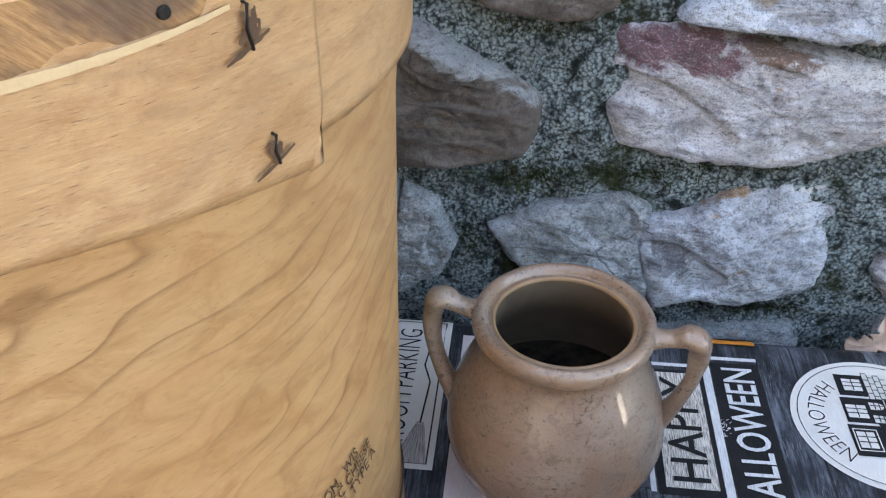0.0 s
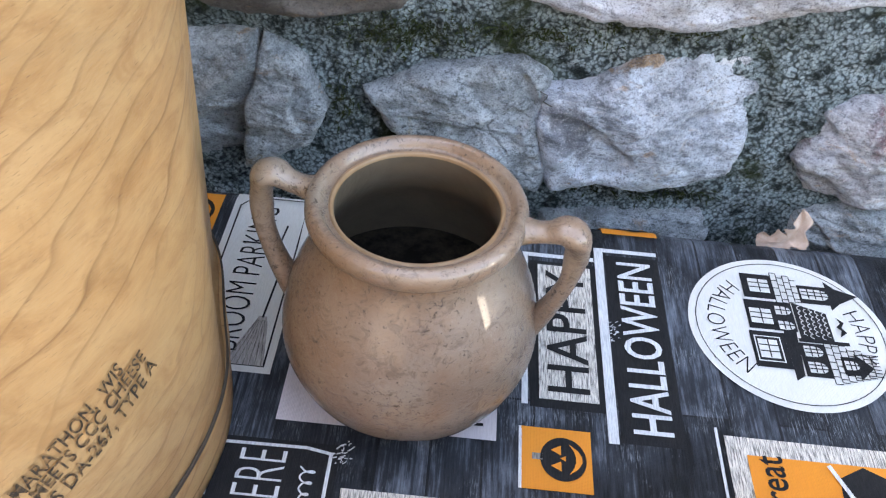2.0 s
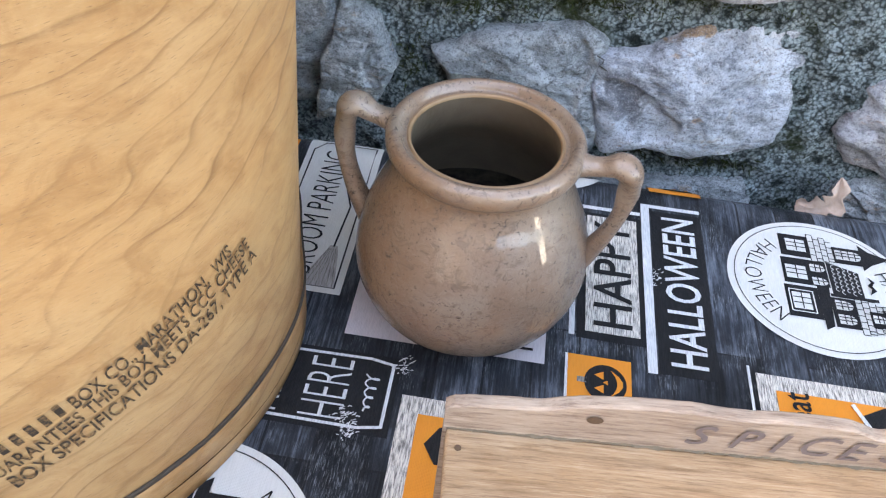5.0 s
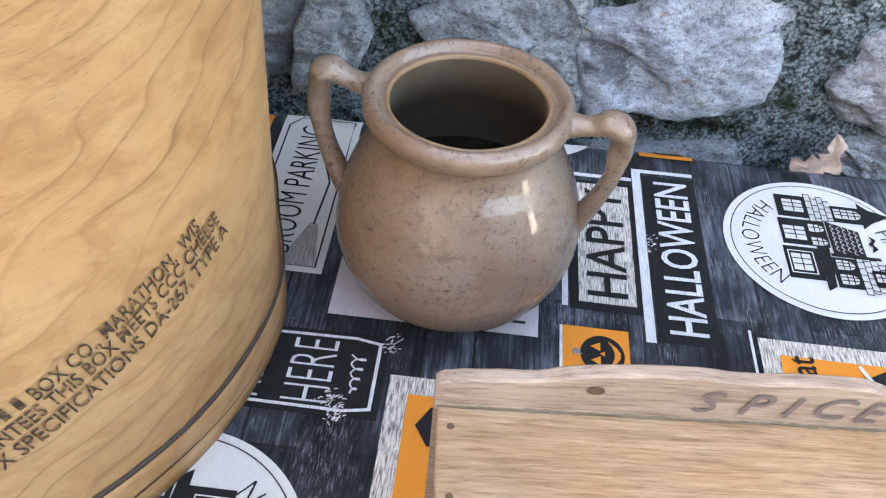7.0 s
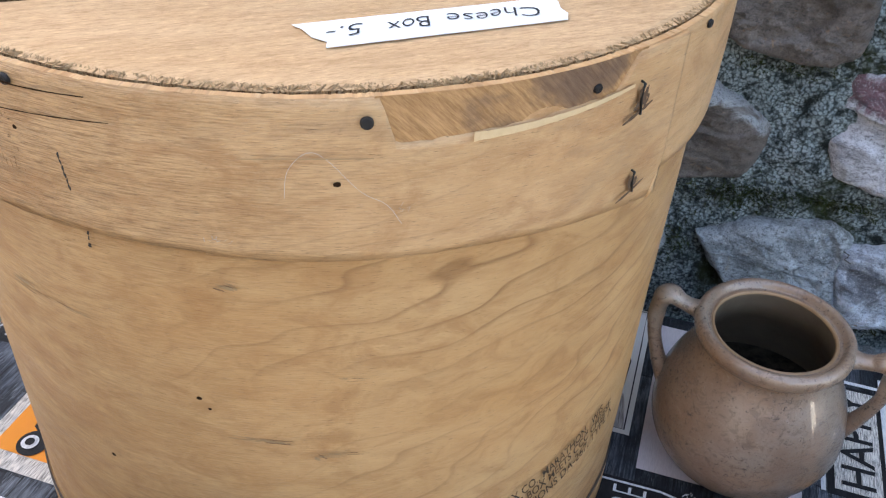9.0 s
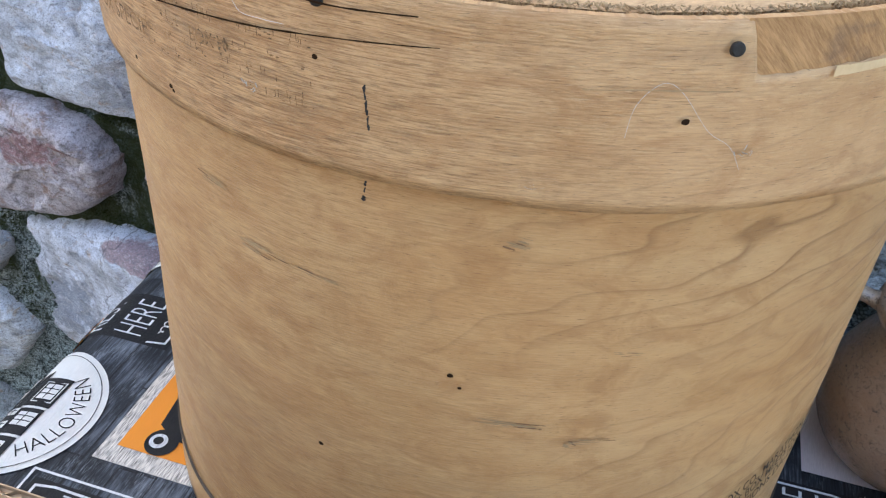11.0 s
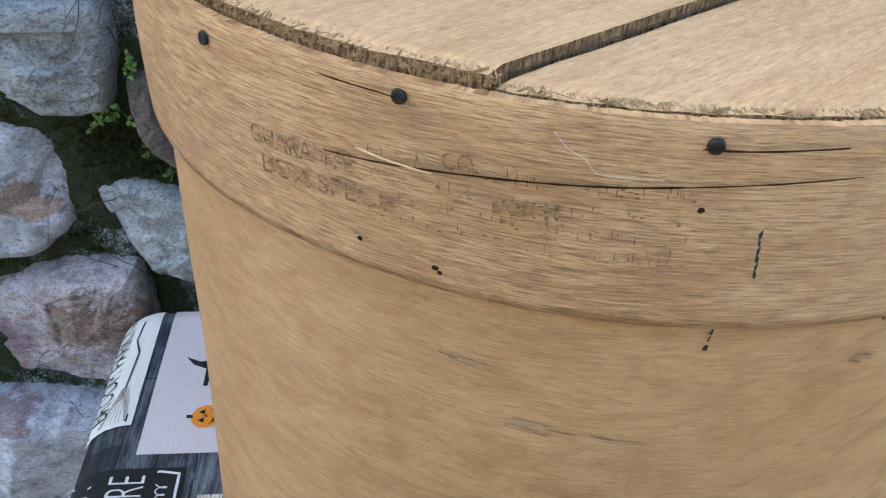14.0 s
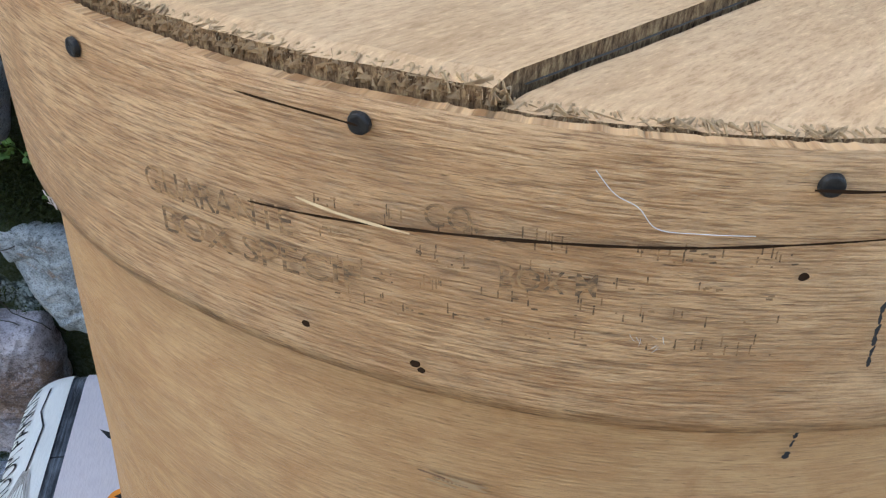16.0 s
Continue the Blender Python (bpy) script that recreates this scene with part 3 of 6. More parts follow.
def part(name, me, material, parent=None, label="", smooth=None):
    """One mesh object, from a mesh or a bmesh, under a thing or a part."""
    if isinstance(me, bmesh.types.BMesh):
        bm, me = me, bpy.data.meshes.new(name)
        bmesh.ops.recalc_face_normals(bm, faces=bm.faces)
        bm.to_mesh(me)
        bm.free()
    if smooth is not None:
        me.polygons.foreach_set("use_smooth", [smooth] * len(me.polygons))
    me.materials.append(material)
    ob = new(name, me)
    ob.parent = parent
    if label:
        tagged(ob, label)
    return ob


def thing(name, place, label, category, turn=0.0, group="", kind=""):
    ob = new(name)
    ob.matrix_world = pose(*place, 0, 0, turn)
    ob.empty_display_size = 0.05
    return tagged(ob, label, category, group, kind)


def lathe(profile, n=96, wobble=0.0, base=False):
    verts, faces = [], []
    for i, (r, z) in enumerate(profile):
        for j in range(n):
            a = 2 * math.pi * j / n
            w = 1 + wobble * noise.noise((2.2 * math.cos(a), 2.2 * math.sin(a), 18 * z))
            verts.append((r * w * math.cos(a), r * w * math.sin(a), z))
    for i in range(len(profile) - 1):
        for j in range(n):
            k = (j + 1) % n
            faces.append((i * n + j, i * n + k, (i + 1) * n + k, (i + 1) * n + j))
    if base:
        faces.append(tuple(range(n))[::-1])
    return mesh_of(verts, faces)


def box_bm(x0, x1, y0, y1, z0, z1, bevel=0.0015, rough=0.0, cuts=0):
    bm = bmesh.new()
    bmesh.ops.create_cube(bm, size=1.0, matrix=Matrix.Translation(((x0 + x1) / 2, (y0 + y1) / 2, (z0 + z1) / 2)) @ Matrix.Diagonal((x1 - x0, y1 - y0, z1 - z0, 1)))
    if bevel:
        bmesh.ops.bevel(bm, geom=bm.edges[:], offset=bevel, segments=2, affect="EDGES", profile=0.5)
    if cuts:
        bmesh.ops.subdivide_edges(bm, edges=[e for e in bm.edges if e.calc_length() > 0.03], cuts=cuts, use_grid_fill=True)
    if rough:
        for v in bm.verts:
            v.co += Vector(noise.noise_vector(v.co * 40)) * rough
    return bm


def tube(points, radii, n=10, flat=1.0, caps=True):
    """A swept tube through points; flat squeezes it across its side axis."""
    pts = [Vector(p) for p in points]
    verts, faces = [], []
    for i, p in enumerate(pts):
        d = (pts[min(i + 1, len(pts) - 1)] - pts[max(i - 1, 0)]).normalized()
        side = d.cross(Vector((0, 0, 1)))
        side = side.normalized() if side.length > 0.05 else d.cross(Vector((0, 1, 0))).normalized()
        up = side.cross(d)
        r = radii[i] if isinstance(radii, (list, tuple)) else radii
        for j in range(n):
            a = 2 * math.pi * j / n
            verts.append(p + side * (r * flat * math.cos(a)) + up * (r * math.sin(a)))
    for i in range(len(pts) - 1):
        for j in range(n):
            k = (j + 1) % n
            faces.append((i * n + j, i * n + k, (i + 1) * n + k, (i + 1) * n + j))
    if caps:
        faces += [tuple(range(n))[::-1], tuple(range((len(pts) - 1) * n, len(pts) * n))]
    return mesh_of(verts, faces)


def spline(points, steps=8, closed=False):
    """Catmull-Rom through points of any dimension."""
    p = np.array(points, float)
    n = len(p)
    out = []
    for i in range(n if closed else n - 1):
        q = [p[(i + d) % n] if closed else p[min(max(i + d, 0), n - 1)] for d in (-1, 0, 1, 2)]
        for s in range(steps):
            t = s / steps
            out.append(0.5 * (2 * q[1] + (q[2] - q[0]) * t + (2 * q[0] - 5 * q[1] + 4 * q[2] - q[3]) * t * t + (3 * q[1] - q[0] - 3 * q[2] + q[3]) * t ** 3))
    if not closed:
        out.append(p[-1])
    return np.array(out)


def text_mesh(words, size, width=None, spacing=1.0, weight=0.0, shear=0.0):
    """The letters as flat faces, centred; width squeezes the line to a length."""
    cu = bpy.data.curves.new("text", "FONT")
    cu.body, cu.size, cu.align_x, cu.align_y = words, size, "CENTER", "CENTER"
    cu.resolution_u, cu.space_character, cu.offset, cu.shear = 3, spacing, weight, shear
    ob = new("text", cu)
    me = bpy.data.meshes.new_from_object(ob.evaluated_get(bpy.context.evaluated_depsgraph_get()))
    bpy.data.objects.remove(ob)
    co = np.array([v.co[:2] for v in me.vertices]) if len(me.vertices) else np.zeros((0, 2))
    faces = [tuple(p.vertices) for p in me.polygons]
    bpy.data.meshes.remove(me)
    co -= (co.max(0) + co.min(0)) / 2
    if width:
        co[:, 0] *= width / (co[:, 0].max() - co[:, 0].min())
    return co, faces


# ---- ground and table ----
ground = part("ground", mesh_of([(-300, -300, 0), (300, -300, 0), (300, 300, 0), (-300, 300, 0)], [(0, 1, 2, 3)], False), EARTH)
tagged(ground, "bare gravelly earth at the foot of the wall", "ground", kind="structure")
# unseen walls added for light: front one bounces, white side one glints in pot
for name, material, label, x0, x1, y0, y1, h in (("wall_front", BOUNCE_WALL, "unseen grey-brown wall added in front to bounce light", -4.0, 3.5, -5.25, -5.0, 4.2),
                                                ("wall_side", REFLECTOR_WHITE, "unseen white slab added as a reflector for the pot's highlight", 6.0, 6.2, -1.25, -0.35, 1.25)):
    bm = box_bm(x0, x1, y0, y1, 0, h, 0.01)
    tagged(part(name, bm, material), label, "wall", kind="structure")

XL, XR, YB, YF, BEND, BEND_B = -0.442, 0.78, 0.5425, -0.24, 0.036, 0.02
CLOTH_TURN, CLOTH_SIZE = 4.2, 1.025
cloth_m = pose(0.0331, -0.0075, TABLE, 0, 0, CLOTH_TURN) @ Matrix.Scale(CLOTH_SIZE, 4)
mid_table = cloth_m @ Vector((0.17, 0.15, 0))
table = thing("table", (mid_table.x, mid_table.y, 0), "plank-topped wooden table under a printed tablecloth", "table", CLOTH_TURN)
part("tabletop", box_bm(-0.61, 0.61, -0.385, 0.385, 0.705, 0.7365, 0.004), TABLEWOOD, table)
for lx in (-0.55, 0.55):
    for ly in (-0.32, 0.32):
        part("leg", box_bm(lx - 0.03, lx + 0.03, ly - 0.03, ly + 0.03, 0.0, 0.705, 0.004), TABLEWOOD, table)


def bend(s, r):
    """Way along and drop of cloth that runs s past the start of a rounded edge."""
    if s <= 0:
        return s, 0.0
    a = min(s / r, math.pi / 2)
    return r * math.sin(a), -r * (1 - math.cos(a)) - max(0.0, s - r * math.pi / 2)


def drape(x, y, h=0.0):
    """A place on the flat cloth, laid over the table; h is the height above the cloth."""
    dx, zx = bend(XL - x, BEND)
    ex, wx = bend(x - XR, BEND)
    dy, zy = bend(y - YB, BEND_B)
    ey, wy = bend(YF - y, BEND)
    px = XL - dx if x < XL else (XR + ex if x > XR else x)
    py = YB + dy if y > YB else (YF - ey if y < YF else y)
    ripple = 0.0005 * noise.noise((x * 14, y * 14, 0.3)) + 0.0012 * max(0.0, noise.noise((x * 6, y * 3, 4.0))) * (1 if x < -0.3 else 0.25)
    tilt = min(1.0, max(0.0, (XL - x) / BEND))
    back = min(1.0, max(0.0, (y - YB) / BEND_B))
    return Vector((px - h * math.sin(tilt * 1.3), py + h * math.sin(back * 1.3), zx + wx + zy + wy + ripple + h))


def cloth_mesh(co, faces, level):
    return mesh_of([drape(x, y, 0.00045 * level) for x, y in co], faces, True, co)


def sheet(x0, x1, y0, y1, step=0.006):
    nx, ny = max(1, math.ceil((x1 - x0) / step)), max(1, math.ceil((y1 - y0) / step))
    co = [(x0 + (x1 - x0) * i / nx, y0 + (y1 - y0) * j / ny) for j in range(ny + 1) for i in range(nx + 1)]
    return co, [(j * (nx + 1) + i, j * (nx + 1) + i + 1, (j + 1) * (nx + 1) + i + 1, (j + 1) * (nx + 1) + i) for j in range(ny) for i in range(nx)]


co, fs = sheet(-0.64, 0.95, -0.42, 0.70, 0.008)
cloth = part("tablecloth", mesh_of([drape(x, y) for x, y in co], fs, True, co), CLOTH)
cloth.matrix_world = cloth_m
tagged(cloth, "dark woven tablecloth printed with Halloween signs in white and orange", "tablecloth")


def ink(name, co, fs, material, level=1):
    return part(name, cloth_mesh(co, fs, level), material, cloth)


class Motif:
    """A printed motif with its own upright; way 1: its top points to -x and it reads along +y; way -1: turned by 180 degrees."""

    def __init__(self, x, y, way=1, turn=0.0):
        self.x, self.y, self.way, self.turn = x, y, way, turn

    def at(self, u, v):
        c, s = math.cos(self.turn), math.sin(self.turn)
        u, v = u * c - v * s, u * s + v * c
        return (self.x - self.way * v, self.y + self.way * u)

    def rect(self, name, u0, u1, v0, v1, material, level=2, step=0.006):
        co, fs = sheet(u0, u1, v0, v1, step)
        return ink(name, [self.at(u, v) for u, v in co], fs, material, level)

    def poly(self, name, pts, material, level=2):
        return ink(name, [self.at(u, v) for u, v in pts], [tuple(range(len(pts)))], material, level)

    def outline(self, name, pts, wide, material, level=2):
        """A closed line of even width round the points."""
        p = np.array(pts)
        n = len(p)
        co = []
        for i in range(n):
            d0, d1 = p[i] - p[i - 1], p[(i + 1) % n] - p[i]
            n0, n1 = np.array((-d0[1], d0[0])) / (np.hypot(*d0) + 1e-9), np.array((-d1[1], d1[0])) / (np.hypot(*d1) + 1e-9)
            m = (n0 + n1) / (1 + n0 @ n1 + 1e-9)
            co += [tuple(p[i]), tuple(p[i] + m * wide)]
        fs = [(2 * i, 2 * ((i + 1) % n), 2 * ((i + 1) % n) + 1, 2 * i + 1) for i in range(n)]
        return ink(name, [self.at(u, v) for u, v in co], fs, material, level)

    def line(self, name, pts, wide, material, level=2):
        p = np.array(pts)
        co = []
        for i in range(len(p)):
            d = p[min(i + 1, len(p) - 1)] - p[max(i - 1, 0)]
            q = np.array((-d[1], d[0])) / (np.hypot(*d) + 1e-9) * wide / 2
            co += [tuple(p[i] + q), tuple(p[i] - q)]
        fs = [(2 * i, 2 * i + 1, 2 * i + 3, 2 * i + 2) for i in range(len(p) - 1)]
        return ink(name, [self.at(u, v) for u, v in co], fs, material, level)

    def disc(self, name, u, v, ru, rv, material, level=2, n=40, rings=10):
        co = [(u, v)]
        for k in range(1, rings + 1):
            co += [(u + ru * k / rings * math.cos(2 * math.pi * j / n), v + rv * k / rings * math.sin(2 * math.pi * j / n)) for j in range(n)]
        fs = [(0, 1 + j, 1 + (j + 1) % n) for j in range(n)]
        for k in range(1, rings):
            fs += [(1 + (k - 1) * n + j, 1 + k * n + j, 1 + k * n + (j + 1) % n, 1 + (k - 1) * n + (j + 1) % n) for j in range(n)]
        return ink(name, [self.at(a, b) for a, b in co], fs, material, level)

    def words(self, name, text, u, v, size, material, width=None, level=3, weight=0.0, tall=1.0, arc=None):
        co, fs = text_mesh(text, size, width, 1.0, weight)
        co[:, 1] *= tall
        if arc:  # letters along a circle of that radius about (u, v); below the middle if negative
            r = abs(arc)
            out = []
            for a, b in co:
                if arc > 0:
                    out.append((u + (r + b) * math.sin(a / r), v + (r + b) * math.cos(a / r)))
                else:
                    out.append((u + (r - b) * math.sin(a / r), v - (r - b) * math.cos(a / r)))
            co = np.array(out)
        else:
            co = co + np.array((u, v))
        return ink(name, [self.at(a, b) for a, b in co], fs, material, level)


def pumpkin_face(m, u, v, r, body, holes, level=3):
    m.disc("pumpkin", u, v, r * 1.1, r, body, level, 32, 3)
    m.rect("pumpkin_stem", u - r * 0.12, u + r * 0.2, v + r * 0.9, v + r * 1.35, GREYINK if body is BLACK else BLACK, level)
    for s in (-1, 1):
        m.poly("pumpkin_eye", [(u + s * r * 0.4 - r * 0.25, v + r * 0.1), (u + s * r * 0.4 + r * 0.25, v + r * 0.1), (u + s * r * 0.4, v + r * 0.55)], holes, level + 1)
    m.poly("pumpkin_nose", [(u - r * 0.14, v - r * 0.1), (u + r * 0.14, v - r * 0.1), (u, v + r * 0.14)], holes, level + 1)
    lip = [(u + r * 0.75 * c, v - r * 0.25 - r * 0.3 * (1 - c * c)) for c in (-1, -0.6, -0.2, 0.2, 0.6, 1)]
    low = [(u + r * 0.75 * c, v - r * 0.28 - r * 0.55 * (1 - c * c)) for c in (1, 0.6, 0.2, -0.2, -0.6, -1)]
    m.poly("pumpkin_mouth", lip + low, holes, level + 1)


def pumpkin_tile(x, y, bar=True):
    """An orange square with a black lantern; x, y is its middle."""
    m = Motif(x, y)
    m.rect("orange_square", -0.0165, 0.0165, -0.016, 0.016, ORANGE)
    if bar:
        m.rect("white_bar", -0.0165, 0.0165, 0.0158, 0.0172, WHITE)
    pumpkin_face(m, 0.0, -0.003, 0.0105, BLACK, ORANGE)


def broom_tag(x, y):
    """A cream tag with a broom; x is its right edge, y its near end."""
    m = Motif(x, y)
    m.rect("cream_tag", 0.0, 0.131, 0.0, 0.046, CREAM)
    m.outline("tag_border", [(0.0035, 0.0035), (0.1275, 0.0035), (0.1275, 0.036), (0.119, 0.0425), (0.06, 0.0425), (0.052, 0.036), (0.0035, 0.036)], 0.0009, BLACK, 3)
    m.words("broom_lettering", "BROOM PARKING", 0.0655, 0.0265, 0.0215, BLACK, 0.107, 3, -0.0002, 1.0)
    m.line("broom_handle", [(0.035, 0.011), (0.07, 0.009), (0.085, 0.014), (0.105, 0.012)], 0.0011, BLACK, 3)
    m.poly("broom_brush", [(0.004, 0.004), (0.004, 0.024), (0.03, 0.015), (0.036, 0.013), (0.036, 0.009), (0.03, 0.0075)], STRAWINK, 3)
    for i in range(7):
        m.line("broom_straw", [(0.003, 0.005 + 0.003 * i), (0.033, 0.0095 + 0.0006 * i)], 0.0004, GREYINK, 4)


def rest_here(x, y, way=1):
    """A black sign with a white border; x is its lower edge, y its middle."""
    m = Motif(x, y, way)
    m.rect("sign_black", -0.0235, 0.0235, -0.003, 0.081, BLACK, 1)
    edge = [(-0.019, 0.0), (0.019, 0.0), (0.0212, 0.012), (0.0205, 0.068), (0.017, 0.078), (-0.017, 0.078), (-0.0205, 0.068), (-0.0212, 0.012)]
    m.outline("sign_border", edge, 0.0016, WHITE, 2)
    m.words("here_lettering", "HERE", 0.0, 0.0300, 0.020, WHITE, 0.035, 2, -0.0003, 1.55)
    m.words("rest_lettering", "REST", 0.0, 0.0605, 0.020, WHITE, 0.035, 2, -0.0003, 1.55)
    # a looped flourish under the words
    curl = [(-0.011 + 0.0011 * i + 0.0016 * math.sin(i * 1.25), 0.0095 + 0.0024 * math.cos(i * 1.25) * (0.5 + 0.05 * i)) for i in range(21)]
    m.line("sign_flourish", spline(curl, 4), 0.0008, WHITE, 2)


def rose_panel(x, y, letter):
    """A pale panel with cauldron and lanterns; x is its left edge, y its near edge."""
    m = Motif(x, y)
    m.rect("rose_panel", 0.0, 0.142, -0.101, 0.0, ROSE)
    if letter:
        m.words("panel_letter", "H", 0.012, -0.089, 0.017, BLACK, 0.010)
    else:
        for u, v, r in ((0.030, -0.037, 0.009), (0.108, -0.040, 0.010)):
            pumpkin_face(m, u, v, r, ORANGE, BLACK)
        m.disc("cauldron", 0.068, -0.046, 0.014, 0.013, BLACK, 3, 28, 3)
        m.rect("cauldron_lip", 0.058, 0.078, -0.034, -0.031, BLACK, 3)
        m.poly("witch_hat", [(0.074, -0.032), (0.079, -0.022), (0.087, -0.016), (0.082, -0.026), (0.083, -0.032)], BLACK, 3)


def linen_block(x, y, w, h, cat):
    """A linen-textured block with an orange field; x is its left edge, y its far edge."""
    m = Motif(x, y)
    m.rect("linen_block", -h, 0.0, -w, 0.0, LINEN)
    m.rect("orange_field", -h + 0.012, -0.010, -w + 0.012, -0.009, ORANGE, 3)
    if cat == "treat":
        m.rect("white_bar", -h, 0.004, 0.0026, 0.0040, WHITE)
    if cat == "wheel":
        m.disc("black_wheel", -h + 0.022, -0.032, 0.010, 0.010, BLACK, 4, 28, 3)
        m.disc("white_hub", -h + 0.022, -0.030, 0.0055, 0.0055, WHITE, 5, 24, 2)
        m.disc("black_hub", -h + 0.022, -0.030, 0.003, 0.003, BLACK, 6, 20, 1)
        m.poly("black_body", [(-h + 0.026, -0.036), (-h + 0.034, -0.024), (-h + 0.056, -0.022), (-h + 0.072, -0.034), (-h + 0.072, -w + 0.013), (-h + 0.022, -w + 0.013)], BLACK, 4)
        m.poly("black_lantern", [(-0.036, -0.020), (-0.026, -0.014), (-0.016, -0.020), (-0.014, -0.030), (-0.024, -0.036), (-0.036, -0.032)], BLACK, 4)
    else:
        m.words("treat_lettering", "treat", -0.0245, -0.0195, 0.019, BLACK, 0.030, 4, 0.0002)
        m.poly("black_cat", [(-0.06, -0.045), (-0.018, -0.05), (-0.011, -0.062), (-0.016, -0.072), (-0.06, -0.08)], BLACK, 4)
        m.line("broken_stripe", [(-0.012, -0.046), (-0.03, -0.054), (-0.05, -0.056)], 0.0022, WHITE, 5)


def happy_sign(x, y):
    """Two upright panels; x is the left edge of the frame, y its near end."""
    m = Motif(x, y)
    # the linen panel with black letters
    m.rect("frame_bar", 0.0, 0.106, -0.003, 0.0, WHITE)
    m.rect("frame_end", 0.103, 0.106, -0.040, -0.003, WHITE)
    m.rect("panel_black", -0.001, 0.100, -0.0405, -0.004, BLACK, 1)
    m.rect("panel_linen", 0.004, 0.097, -0.0375, -0.0085, LINEN, 2)
    m.words("happy_lettering", "HAPPY", 0.0505, -0.023, 0.026, BLACK, 0.084, 3, 0.0003, 1.12)
    # the black panel with white letters
    m.rect("frame_bar", -0.018, 0.115, -0.0455, -0.0405, WHITE)
    m.rect("frame_end", 0.112, 0.115, -0.076, -0.0455, WHITE)
    m.rect("panel_black", -0.017, 0.110, -0.0765, -0.0465, BLACK, 1)
    m.words("halloween_lettering", "HALLOWEEN", 0.0465, -0.062, 0.024, WHITE, 0.116, 3, 0.0003, 1.12)


def house_round(x, y, r, way):
    """A white roundel with a black house and words round it."""
    m = Motif(x, y, way)
    m.disc("white_roundel", 0, 0, r, r, CREAM, 2, 72, 14)
    ring = [(0.93 * r * math.cos(2 * math.pi * i / 72), 0.93 * r * math.sin(2 * math.pi * i / 72)) for i in range(72)]
    m.outline("roundel_line", ring, 0.0005, BLACK, 3)
    k, wide_r = r / 0.0535, 1.12 * r
    m.words("halloween_arc", "HALLOWEEN", 0, 0, 0.0125 * k, BLACK, 0.067 * k, 3, -0.0002, 1.15, -0.0388 * k)
    m.words("happy_arc", "HAPPY", 0, 0, 0.0125 * k, BLACK, 0.036 * k, 3, -0.0002, 1.15, 0.0400 * k)

    def b(name, u0, u1, v0, v1, material=BLACK, level=3):
        m.rect(name, u0 * wide_r, u1 * wide_r, v0 * r, v1 * r, material, level, 0.005)

    def shape(name, pts, material=BLACK, level=3):
        m.poly(name, [(u * wide_r, v * r) for u, v in pts], material, level)

    def window(u0, u1, v0, v1, cols, rows, arched=False):
        wide = u1 - u0
        if arched:
            top = [(u0 + wide / 2 + wide / 2 * math.cos(t), v1 - 0.08 + 0.08 * math.sin(t)) for t in np.linspace(0, math.pi, 9)]
            shape("house_window", [(u0, v0), (u1, v0)] + top, CREAM, 4)
        else:
            b("house_window", u0, u1, v0, v1, CREAM, 4)
        for i in range(1, cols):
            q = u0 + wide * i / cols
            b("window_bar", q - 0.006, q + 0.006, v0, v1, BLACK, 5)
        for i in range(1, rows):
            q = v0 + (v1 - v0) * i / rows
            b("window_bar", u0, u1, q - 0.006, q + 0.006, BLACK, 5)

    def bricks(u0, u1, v0, v1, lean, rows, cols):
        """Courses of outlined bricks on cream; lean narrows them towards the top."""
        for row in range(rows):
            f = row / rows
            h = (v1 - v0) / rows
            a0, a1 = u0 + lean * f * (u1 - u0), u1 - lean * f * (u1 - u0)
            b("brick_course", a0, a1, v0 + row * h - 0.005, v0 + row * h + 0.005, BLACK, 4)
            for c in range(cols + 1):
                q = a0 + (a1 - a0) * min(1.0, (c + 0.5 * (row % 2)) / cols)
                b("brick_joint", q - 0.005, q + 0.005, v0 + row * h, v0 + (row + 1) * h, BLACK, 4)

    # a tower, the hall under a scaled roof, the porch and a brick gable, on one base line
    b("house_tower", -0.67, -0.36, -0.38, -0.06)
    window(-0.60, -0.43, -0.31, -0.10, 3, 2)
    bricks(-0.70, -0.31, -0.06, 0.20, 0.12, 4, 4)
    b("house_tower", -0.58, -0.35, 0.20, 0.52)
    window(-0.53, -0.40, 0.22, 0.50, 3, 4, True)
    shape("house_roof", [(-0.66, 0.50), (-0.29, 0.50), (-0.38, 0.60), (-0.50, 0.82), (-0.57, 0.60)])
    b("house_hall", -0.33, 0.02, -0.40, 0.08)
    window(-0.22, -0.04, -0.37, -0.15, 3, 2)
    window(-0.27, -0.17, -0.10, 0.06, 2, 3, True)
    window(-0.09, 0.01, -0.10, 0.06, 2, 3, True)
    shape("house_roof", [(-0.34, 0.09), (0.10, 0.09), (0.10, 0.42), (-0.24, 0.42)])
    b("house_eave", 0.09, 0.13, 0.06, 0.56)
    for row in range(5):
        for c in range(6):
            q, w = -0.27 + 0.06 * c + 0.03 * (row % 2), 0.13 + 0.058 * row
            m.line("roof_scale", [((q + 0.026 * math.cos(t)) * wide_r, (w + 0.03 - 0.03 * math.sin(t)) * r) for t in np.linspace(0, math.pi, 5)], 0.008 * r, CREAM, 4)
    b("house_porch", 0.05, 0.46, -0.42, -0.07)
    m.outline("porch_frame", [(0.11 * wide_r, -0.39 * r), (0.40 * wide_r, -0.39 * r), (0.40 * wide_r, -0.13 * r), (0.11 * wide_r, -0.13 * r)], 0.012 * r, CREAM, 4)
    window(0.15, 0.36, -0.36, -0.17, 3, 2)
